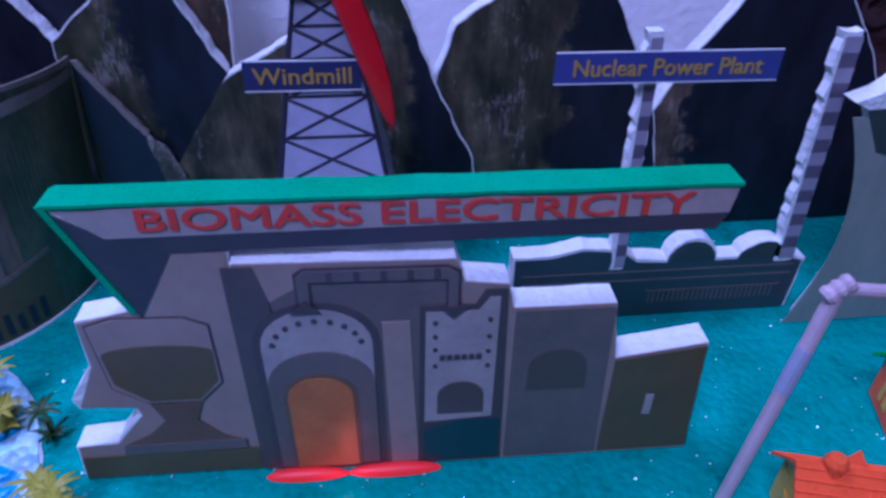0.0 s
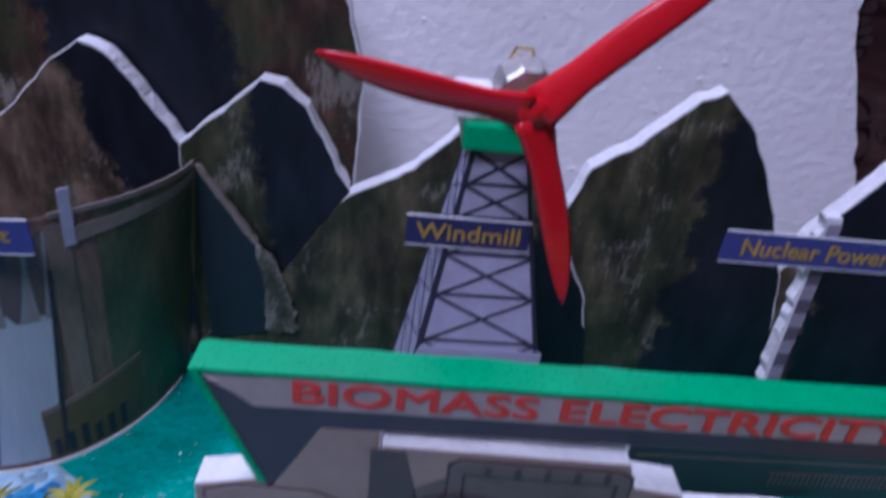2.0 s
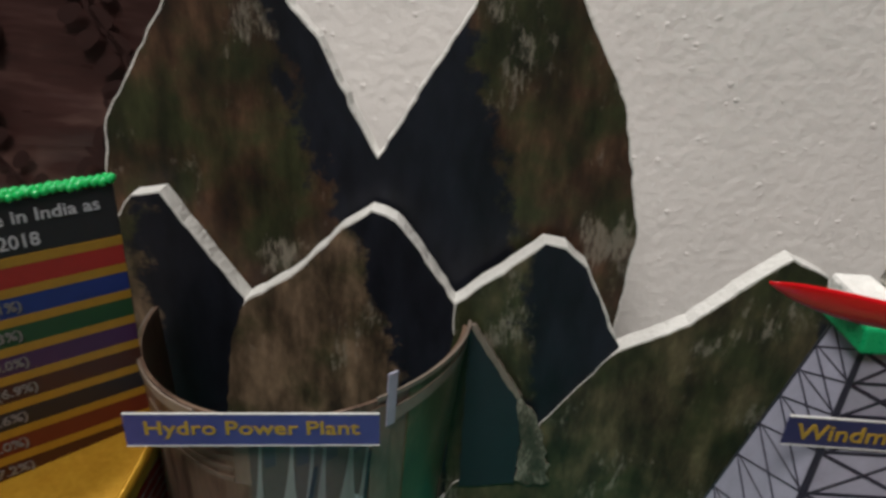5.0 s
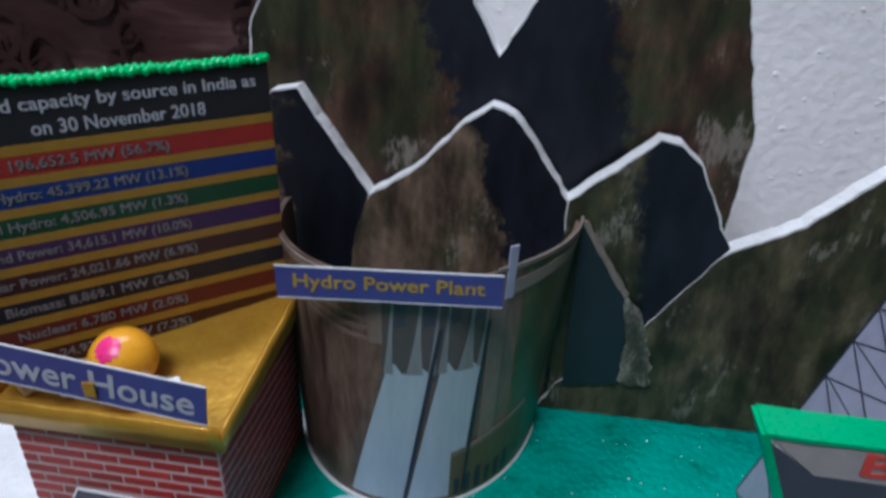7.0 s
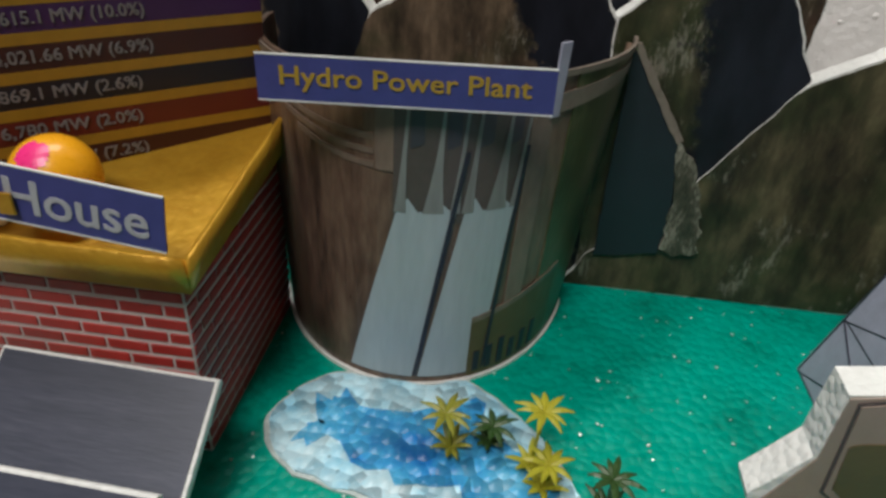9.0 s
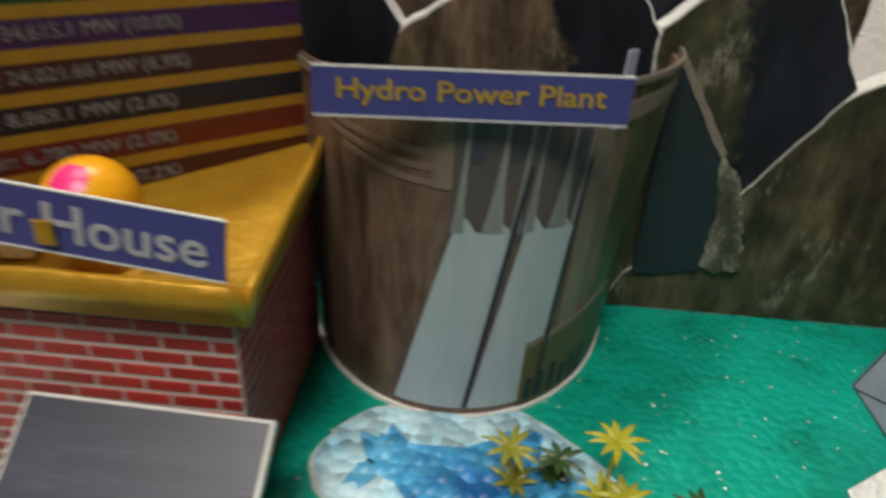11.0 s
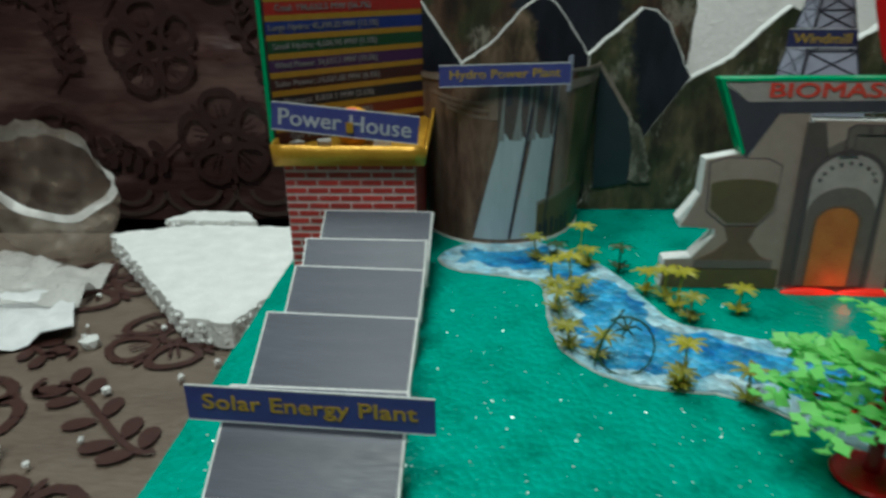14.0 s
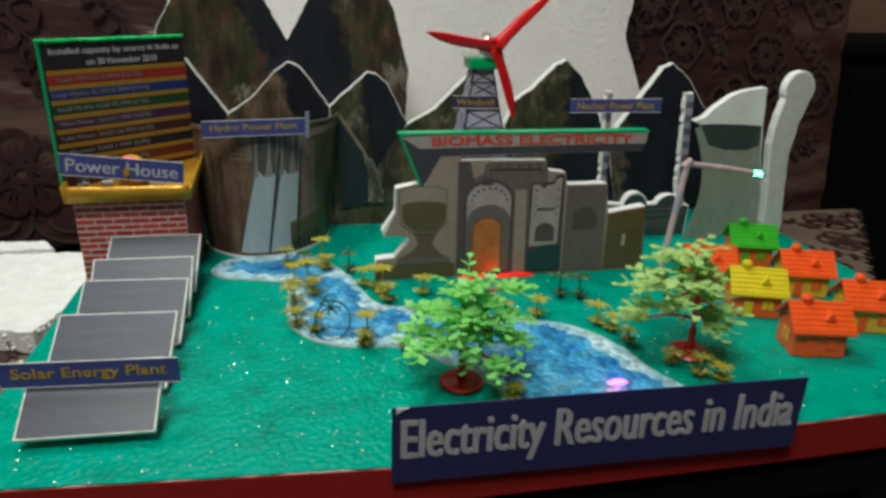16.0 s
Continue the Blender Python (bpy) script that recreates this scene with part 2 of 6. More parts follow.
JET_PRINT = mat("printed_jet", [(0.3, (0.14, 0.14, 0.135)), (0.7, (0.27, 0.28, 0.28))], 40, 0.35, 0.06, 400, stretch=(1, 1, 0.15))
BRICK_RED = mat("printed_brick_red", two((0.36, 0.03, 0.025)), 120, 0.45, 0.1, 700, jitter=0.25)
MORTAR = paper("printed_mortar", (0.60, 0.52, 0.51))
GOLD = mat("gold_foil", [(0.3, (0.44, 0.22, 0.016)), (0.7, (0.62, 0.36, 0.035))], 50, 0.38, 0.4, 160, metal=0.45, depth=0.0015)
PANEL_GREY = mat("panel_grey", [(0.3, (0.036, 0.041, 0.062)), (0.55, (0.058, 0.063, 0.094)), (0.75, (0.095, 0.098, 0.135))], 30, 0.42, 0.12, 300, stretch=(0.4, 3, 1))
POND_RIM = mat("pond_rim", [(0.3, (0.36, 0.42, 0.40)), (0.7, (0.6, 0.66, 0.66))], 60, 0.35, 0.3, 400, beads=0.004)
ORANGE_PLASTIC = plastic("orange_plastic", (0.85, 0.10, 0.015))
YELLOW_PLASTIC = plastic("yellow_plastic", (0.68, 0.56, 0.015))
GREEN_PLASTIC = plastic("green_plastic", (0.05, 0.40, 0.02))
AMBER_PLASTIC = plastic("amber_plastic", (0.75, 0.42, 0.03))


def leafy(name, c):
    """Thin moulded plastic that lets some light through."""
    m = plastic(name, c, 0.4)
    nt = m.node_tree
    b, out = nt.nodes["Principled BSDF"], nt.nodes["Material Output"]
    tr, mx = nt.nodes.new("ShaderNodeBsdfTranslucent"), nt.nodes.new("ShaderNodeMixShader")
    tr.inputs["Color"].default_value = (*c, 1)
    mx.inputs[0].default_value = 0.45
    nt.links.new(b.outputs[0], mx.inputs[1])
    nt.links.new(tr.outputs[0], mx.inputs[2])
    nt.links.new(mx.outputs[0], out.inputs["Surface"])
    return m


LEAF_GREEN = leafy("leaf_green_plastic", (0.36, 0.82, 0.24))
LEAF_PALE = leafy("leaf_pale_plastic", (0.56, 0.78, 0.30))
PALM_YELLOW = leafy("palm_yellow_plastic", (0.58, 0.54, 0.05))
PALM_GREEN = plastic("palm_green_plastic", (0.03, 0.07, 0.015), 0.4)
PALM_OLIVE = plastic("palm_olive_plastic", (0.25, 0.25, 0.03), 0.4)
STRAW_PINK = mat("straw_pink", two((0.5, 0.38, 0.40)), 60, 0.35, 0.1, 400)
TOWER_PRINT = mat("printed_concrete", [(0.3, (0.17, 0.19, 0.15)), (0.7, (0.3, 0.32, 0.27))], 20, 0.5, 0.15, 300, stretch=(1, 1, 0.3))
# grey of the foam strip's front, with its shade put into the colour
STEAM_SHADE = paper("steam_shade", (0.58, 0.58, 0.56))
TOWER_DARK = mat("printed_tower_mouth", two((0.035, 0.05, 0.045)), 30, 0.5, 0.1, 300)
CLOTH = mat("brown_satin", [(0.3, (0.10, 0.073, 0.055)), (0.7, (0.18, 0.138, 0.105))], 12, 0.5, 0.4, 90, stretch=(1, 3, 1), depth=0.003)
CLOTH_INK = mat("maroon_ink", two((0.045, 0.016, 0.012)), 60, 0.5, 0.2, 300)
# the palest tone puts the satin's sheen into the colour
DRAPE = mat("dark_satin_painted_sheen", [(0.28, (0.010, 0.005, 0.005)), (0.5, (0.045, 0.020, 0.018)), (0.72, (0.15, 0.09, 0.075))], 4, 0.32, 0.5, 18, stretch=(0.5, 1.5, 1), depth=0.010)
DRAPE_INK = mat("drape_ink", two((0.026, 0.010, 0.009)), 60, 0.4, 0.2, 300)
# sheen of the raised pattern and lace, painted as a lighter tone
DRAPE_SHEEN = mat("painted_drape_sheen", two((0.050, 0.032, 0.027)), 60, 0.4, 0.2, 300)
# near-black with the dark room's shade put into it, for floor and furniture
BLACK = mat("painted_shadow_black", two((0.004, 0.0035, 0.004)), 40, 0.9, 0.2, 200, spec=0.1)
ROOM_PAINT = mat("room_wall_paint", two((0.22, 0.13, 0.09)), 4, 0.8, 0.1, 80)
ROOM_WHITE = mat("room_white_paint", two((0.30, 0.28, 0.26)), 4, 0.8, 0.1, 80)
GREEN_BEADS = plastic("green_beads", (0.01, 0.42, 0.10), 0.2)
CHART_BLACK = paper("chart_black", (0.015, 0.012, 0.016))
CHART_GOLD = paper("chart_gold", (0.30, 0.165, 0.014))
BALL_ORANGE = plastic("ball_orange", (0.8, 0.36, 0.01), 0.3)
PINK = plastic("pink_paint", (0.8, 0.03, 0.2), 0.3)
CLEAR, _nt, _b = nodes_of("clear_film")
_b.inputs["Base Color"].default_value = (0.42, 0.34, 0.27, 1)
_b.inputs["Roughness"].default_value = 0.16
_n = noise_node(_nt, coords(_nt), 38, 5, 0.65)
# denser patches of film stand for the highlights on its crinkles
_r = ramp_node(_nt, [(0.35, (0.12, 0.12, 0.12)), (0.55, (0.26, 0.26, 0.26)), (0.72, (0.72, 0.72, 0.72))])
_nt.links.new(_n.outputs["Fac"], _r.inputs["Fac"])
_nt.links.new(_r.outputs["Color"], _b.inputs["Alpha"])
_bp = _nt.nodes.new("ShaderNodeBump")
_bp.inputs["Strength"].default_value, _bp.inputs["Distance"].default_value = 0.8, 0.006
_nt.links.new(_n.outputs["Fac"], _bp.inputs["Height"])
_nt.links.new(_bp.outputs[0], _b.inputs["Normal"])
FILM_WHITE = mat("cloudy_film", two((0.62, 0.60, 0.57)), 30, 0.3, 0.6, 60, depth=0.003)
FILM_WHITE.node_tree.nodes["Principled BSDF"].inputs["Alpha"].default_value = 0.72
GLITTER = mat("glitter", two((0.75, 0.85, 0.8)), 60, 0.4, 0, 100, metal=0.6)


def glow(name, c, strength):
    m, nt, b = nodes_of(name)
    b.inputs["Base Color"].default_value = (*c, 1)
    b.inputs["Emission Color"].default_value, b.inputs["Emission Strength"].default_value = (*c, 1), strength
    return m


# the red one is no diode: it stands for diode light on the ground
LED_GREEN, SPILL_RED, LED_PINK = glow("diode_green", (0.1, 1, 0.7), 18), glow("spilled_red_glow", (0.72, 0.02, 0.008), 0.5), glow("diode_pink", (1, 0.25, 0.5), 1.3)


def pond_paint(name, stops):
    """Glossy paint over foam beads: mottled blues, each bead a little lighter or darker."""
    m, nt, b = nodes_of(name)
    v = coords(nt)
    n = noise_node(nt, v, 30, 6, 0.7)
    r = ramp_node(nt, stops)
    nt.links.new(n.outputs["Fac"], r.inputs["Fac"])
    cell = nt.nodes.new("ShaderNodeTexVoronoi")
    cell.inputs["Scale"].default_value = 165
    nt.links.new(v, cell.inputs["Vector"])
    hs, mr, sp = nt.nodes.new("ShaderNodeHueSaturation"), nt.nodes.new("ShaderNodeMapRange"), nt.nodes.new("ShaderNodeSeparateColor")
    mr.inputs["To Min"].default_value, mr.inputs["To Max"].default_value = 0.62, 1.3
    nt.links.new(cell.outputs["Color"], sp.inputs[0])
    nt.links.new(sp.outputs[0], mr.inputs["Value"])
    nt.links.new(mr.outputs[0], hs.inputs["Value"])
    nt.links.new(r.outputs["Color"], hs.inputs["Color"])
    nt.links.new(hs.outputs["Color"], b.inputs["Base Color"])
    b.inputs["Roughness"].default_value = 0.34
    bp = nt.nodes.new("ShaderNodeBump")
    bp.invert = True
    bp.inputs["Strength"].default_value, bp.inputs["Distance"].default_value = 0.8, 0.0024
    nt.links.new(cell.outputs["Distance"], bp.inputs["Height"])
    nt.links.new(bp.outputs[0], b.inputs["Normal"])
    return m


POND_WATER = pond_paint("pond_pale_paint", [(0.3, (0.54, 0.67, 0.71)), (0.5, (0.38, 0.60, 0.70)), (0.68, (0.17, 0.46, 0.64))])
POND_DEEP = pond_paint("pond_deep_paint", [(0.3, (0.22, 0.50, 0.66)), (0.46, (0.06, 0.34, 0.60)), (0.66, (0.008, 0.13, 0.42))])


# ---------------------------------------------------------------- mesh helpers
def mesh_of(name, bm, material):
    me = bpy.data.meshes.new(name)
    bmesh.ops.recalc_face_normals(bm, faces=bm.faces)
    bm.to_mesh(me)
    bm.free()
    me.materials.append(material)
    return me


def thing(name, m=None, label="", category="", group="", kind=""):
    ob = new(name)
    ob.empty_display_size = 0.01
    if m:
        ob.matrix_world = m
    return tagged(ob, label, category, group, kind)


def part(name, bm, material, parent=None, label="", at=None):
    ob = new(name, mesh_of(name, bm, material))
    if parent:
        ob.parent = parent
    if at:
        ob.matrix_basis = at
    if label:
        ob["label"] = label
    return ob


def solo(name, bm, material, label, category, group="", kind="", at=None):
    return tagged(part(name, bm, material, None, "", at), label, category, group, kind)


def smooth(ob):
    for p in ob.data.polygons:
        p.use_smooth = True
    return ob


def box(x0, x1, y0, y1, z0, z1, bevel=0.0, bm=None):
    b = bmesh.new()
    bmesh.ops.create_cube(b, size=1)
    for v in b.verts:
        v.co = Vector(((x0 + x1) / 2 + v.co.x * (x1 - x0), (y0 + y1) / 2 + v.co.y * (y1 - y0), (z0 + z1) / 2 + v.co.z * (z1 - z0)))
    if bevel:
        bmesh.ops.bevel(b, geom=b.edges[:], offset=bevel, segments=2, affect="EDGES", profile=0.5)
    return join(bm, b)


def join(bm, b):
    if bm is None:
        return b
    me = bpy.data.meshes.new("t")
    b.to_mesh(me)
    b.free()
    bm.from_mesh(me)
    bpy.data.meshes.remove(me)
    return bm


def plate(pts, y, depth, bm=None, bevel=0.0):
    """A sheet cut to the outline pts (x, z), its front at y, its thickness going back."""
    b = bmesh.new()
    f = b.faces.new([b.verts.new((x, y, z)) for x, z in pts])
    ex = bmesh.ops.extrude_face_region(b, geom=[f])
    for v in ex["geom"]:
        if isinstance(v, bmesh.types.BMVert):
            v.co.y += depth
    if bevel:
        rim = [e for e in b.edges if len({round(v.co.y, 5) for v in e.verts}) == 1]
        bmesh.ops.bevel(b, geom=rim, offset=bevel, segments=1, affect="EDGES")
    bmesh.ops.triangulate(b, faces=[f for f in b.faces if len(f.verts) > 4])
    return join(bm, b)


def slab(pts, z0, z1, bm=None):
    b = bmesh.new()
    f = b.faces.new([b.verts.new((x, y, z0)) for x, y in pts])
    ex = bmesh.ops.extrude_face_region(b, geom=[f])
    for v in ex["geom"]:
        if isinstance(v, bmesh.types.BMVert):
            v.co.z = z1
    bmesh.ops.triangulate(b, faces=[f for f in b.faces if len(f.verts) > 4])
    return join(bm, b)


def tube(pts, r, n=8, bm=None, r_end=None, caps=True):
    b = bmesh.new()
    pts = [Vector(p) for p in pts]
    rings = []
    for i, p in enumerate(pts):
        d = (pts[min(i + 1, len(pts) - 1)] - pts[max(i - 1, 0)]).normalized()
        q = d.to_track_quat("Z", "Y")
        rad = r if r_end is None else r + (r_end - r) * i / (len(pts) - 1)
        rings.append([b.verts.new(p + q @ Vector((rad * math.cos(2 * math.pi * k / n), rad * math.sin(2 * math.pi * k / n), 0))) for k in range(n)])
    for a, c in zip(rings, rings[1:]):
        for k in range(n):
            b.faces.new((a[k], a[(k + 1) % n], c[(k + 1) % n], c[k]))
    if caps:
        b.faces.new(rings[0]), b.faces.new(rings[-1])
    return join(bm, b)


def lathe(profile, n=24, bm=None, centre=(0, 0)):
    b = bmesh.new()
    rings = []
    for r, z in profile:
        rings.append([b.verts.new((centre[0] + r * math.cos(2 * math.pi * k / n), centre[1] + r * math.sin(2 * math.pi * k / n), z)) for k in range(n)])
    for a, c in zip(rings, rings[1:]):
        for k in range(n):
            b.faces.new((a[k], a[(k + 1) % n], c[(k + 1) % n], c[k]))
    b.faces.new(rings[0]), b.faces.new(rings[-1])
    return join(bm, b)


def spline(pts, steps=8, closed=False):
    out, n = [], len(pts)
    for i in range(n if closed else n - 1):
        p0, p1, p2, p3 = (Vector(pts[j % n] if closed else pts[max(0, min(n - 1, j))]) for j in (i - 1, i, i + 1, i + 2))
        for s in range(steps):
            t = s / steps
            out.append(0.5 * (2 * p1 + (p2 - p0) * t + (2 * p0 - 5 * p1 + 4 * p2 - p3) * t * t + (3 * p1 - p0 - 3 * p2 + p3) * t ** 3))
    if not closed:
        out.append(Vector(pts[-1]))
    return out


def rough_edge(pts, amount, step, seed=0):
    """The outline pts cut by hand: subdivided and slightly uneven."""
    rnd, out = random.Random(seed), []
    n = len(pts)
    for i in range(n):
        a, c = Vector(pts[i]), Vector(pts[(i + 1) % n])
        k = max(1, int((c - a).length / step))
        for s in range(k):
            p = a.lerp(c, s / k)
            j = amount if s else amount * 0.3
            out.append((p.x + rnd.uniform(-j, j), p.y + rnd.uniform(-j, j)))
    return out


def lettering(name, text, width, height, material, parent, at, bold=0.02, shear=0.0, label=""):
    """Letters laid in the xz plane, centred at the pose at, filling width by height."""
    cu = bpy.data.curves.new("lettering", "FONT")
    cu.body, cu.align_x, cu.shear, cu.extrude, cu.resolution_u = text, "CENTER", shear, 0.004, 3
    tmp = new("tmp", cu)
    bpy.context.view_layer.update()
    me = bpy.data.meshes.new_from_object(tmp.evaluated_get(bpy.context.evaluated_depsgraph_get()))
    bpy.data.objects.remove(tmp)
    xs, ys = [v.co.x for v in me.vertices], [v.co.y for v in me.vertices]
    sx, sy = width / (max(xs) - min(xs)), height / (max(ys) - min(ys))
    cx, cy = (max(xs) + min(xs)) / 2, (max(ys) + min(ys)) / 2
    for v in me.vertices:
        v.co = Vector(((v.co.x - cx) * sx, -v.co.z * 0.05, (v.co.y - cy) * sy))
    # heavier strokes: the same letters laid twice more, a hair apart
    bm = bmesh.new()
    for k, (dx, dz) in enumerate(((0, 0), (-bold, bold * 0.3), (bold, -bold * 0.3))):
        n = len(bm.verts)
        bm.from_mesh(me)
        bm.verts.ensure_lookup_table()
        for v in bm.verts[n:]:
            v.co += Vector((dx * height, -0.00004 * k, dz * height))
    bm.to_mesh(me)
    bm.free()
    me.materials.clear()
    me.materials.append(material)
    ob = new(name, me)
    ob.parent, ob.matrix_basis = parent, at
    if label:
        ob["label"] = label
    return ob


def sign(name, text, a, c, h, card, ink, label, tilt=0.0, text_w=0.84, text_h=0.56, bold=0.02, border=True):
    """A paper strip from a to c (its top corners), h high, lettered on the side towards -y."""
    a, c = Vector(a), Vector(c)
    w = (c - a).length
    d = (c - a).normalized()
    up = Vector((0, 0, 1)) - d * d.z
    up.normalize()
    nrm = d.cross(up)
    m = Matrix(((d.x, -nrm.x, up.x, 0), (d.y, -nrm.y, up.y, 0), (d.z, -nrm.z, up.z, 0), (0, 0, 0, 1)))
    mid = (a + c) / 2 - up * h / 2
    root = thing(name, Matrix.Translation(mid) @ m @ pose(0, 0, 0, tilt), label, "sign", "name signs of the model")
    part("card", plate(rough_edge([(-w / 2, -h / 2), (w / 2, -h / 2), (w / 2, h / 2), (-w / 2, h / 2)], 0.0002, 0.01, 3), 0, 0.0009), card, root)
    if border:
        e = 0.0006
        b = box(-w / 2, w / 2, -0.0002, 0.0006, h / 2, h / 2 + e)
        b = box(-w / 2, w / 2, -0.0002, 0.0006, -h / 2 - e, -h / 2, bm=b)
        part("cut_edge", b, PAPER_WHITE, root)
    lettering("lettering", text, w * text_w, h * text_h, ink, root, pose(0, -0.0002, 0), bold)
    return root


# ---------------------------------------------------------------- room, table and drapes
def room():
    b = box(-2.2, 2.4, -2.4, 2.0, -0.85, -0.80)
    solo("floor", b, BLACK, "floor of the room, its shadow put into a near-black colour", "floor", kind="structure")
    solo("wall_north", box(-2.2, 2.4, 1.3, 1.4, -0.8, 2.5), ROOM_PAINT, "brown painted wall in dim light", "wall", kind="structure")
    solo("wall_south", box(-2.2, 2.4, -2.4, -2.3, -0.8, 2.5), ROOM_WHITE, "plain painted wall", "wall", kind="structure")
    solo("wall_west", box(-2.2, -2.1, -2.3, 1.3, -0.8, 2.5), ROOM_WHITE, "plain painted wall", "wall", kind="structure")
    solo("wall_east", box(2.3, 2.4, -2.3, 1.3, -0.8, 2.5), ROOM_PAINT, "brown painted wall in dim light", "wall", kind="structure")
    solo("ceiling", box(-2.2, 2.4, -2.4, 1.4, 2.5, 2.6), ROOM_WHITE, "plain white ceiling", "ceiling", kind="structure")


def ribbon(bm, pts, w):
    """A flat painted line in the xy plane."""
    n = len(pts)
    prev = None
    for i, p in enumerate(pts):
        d = Vector(pts[min(i + 1, n - 1)]) - Vector(pts[max(i - 1, 0)])
        q = Vector((-d.y, d.x)).normalized() * w / 2 if d.length else Vector((0, w / 2))
        cur = (bm.verts.new((p[0] + q.x, p[1] + q.y, 0)), bm.verts.new((p[0] - q.x, p[1] - q.y, 0)))
        if prev:
            bm.faces.new((prev[0], cur[0], cur[1], prev[1]))
        prev = cur


def floral(seed, x0, x1, y0, y1, cell, w):
    """A repeating textile print: flowers with split petals, leaf sprays and curls on a loose grid."""
    rnd, bm = random.Random(seed), bmesh.new()
    nx, ny = int((x1 - x0) / cell), int((y1 - y0) / cell)

    def blob(cx, cy, a, near, far, wide):
        """One filled petal or leaf pointing along a."""
        pts = []
        for j in range(10):
            u = j / 10 * 2 * math.pi
            r, t = (near + far) / 2 + (far - near) / 2 * math.cos(u), wide * math.sin(u) * (1 + 0.25 * math.cos(u))
            pts.append((cx + r * math.cos(a) - t * math.sin(a), cy + r * math.sin(a) + t * math.cos(a)))
        bm.faces.new([bm.verts.new((x, y, 0)) for x, y in pts])
    for i in range(nx):
        for j in range(ny):
            cx = x0 + (i + 0.5 + 0.25 * (j % 2) + rnd.uniform(-0.15, 0.15)) * cell
            cy = y0 + (j + 0.5 + rnd.uniform(-0.15, 0.15)) * cell
            s, a0 = cell * rnd.uniform(0.42, 0.55), rnd.uniform(0, 6.28)
            if (i + j) % 2 == 0:
                k = rnd.choice((5, 6))
                for p in range(k):
                    a = a0 + p * 2 * math.pi / k
                    loop = []
                    for q in range(13):
                        u = q / 12 * 2 * math.pi
                        r, g = s * (0.64 + 0.34 * math.cos(u)), s * 0.36 * math.sin(u) * (1 + 0.3 * math.cos(u))
                        loop.append((cx + r * math.cos(a) - g * math.sin(a), cy + r * math.sin(a) + g * math.cos(a)))
                    ribbon(bm, loop, s * 0.14)
                    for side in (-0.1, 0.1):
                        blob(cx, cy, a + side, s * 0.38, s * 0.72, s * 0.025)
                    blob(cx, cy, a + math.pi / k, s * 0.62, s * 0.98, s * 0.05)
                ribbon(bm, [(cx + s * 0.2 * math.cos(q / 10 * 6.283), cy + s * 0.2 * math.sin(q / 10 * 6.283)) for q in range(11)], w * 1.6)
            else:
                stem = [(cx + s * (q / 12 - 0.5) * 2 * math.cos(a0) + s * 0.3 * math.sin(q * 0.5) * math.sin(a0), cy + s * (q / 12 - 0.5) * 2 * math.sin(a0) + s * 0.3 * math.sin(q * 0.5) * math.cos(a0)) for q in range(13)]
                ribbon(bm, stem, w)
                for q in range(2, 12, 2):
                    for side in (-1, 1):
                        blob(stem[q][0], stem[q][1], a0 + side * 0.9, s * 0.06, s * 0.44, s * 0.11)
                ribbon(bm, [(stem[-1][0] + s * 0.3 * (1 - q / 14) * math.cos(a0 + q * 0.5), stem[-1][1] + s * 0.3 * (1 - q / 14) * math.sin(a0 + q * 0.5)) for q in range(12)], w)
    return bm


def folded(x0, x1, y0, y1, nx, ny, amp, seed):
    """A cloth lying in the xy plane with soft creases."""
    bm = bmesh.new()
    g = [[bm.verts.new((x0 + (x1 - x0) * i / nx, y0 + (y1 - y0) * j / ny,
                        amp * noise.noise(Vector((i * 0.21 + seed, j * 0.33, seed))) + amp * 0.5 * noise.noise(Vector((i * 0.6, j * 0.15 + seed, 3)))))
          for j in range(ny + 1)] for i in range(nx + 1)]
    for i in range(nx):
        for j in range(ny):
            bm.faces.new((g[i][j], g[i + 1][j], g[i + 1][j + 1], g[i][j + 1]))
    return bm


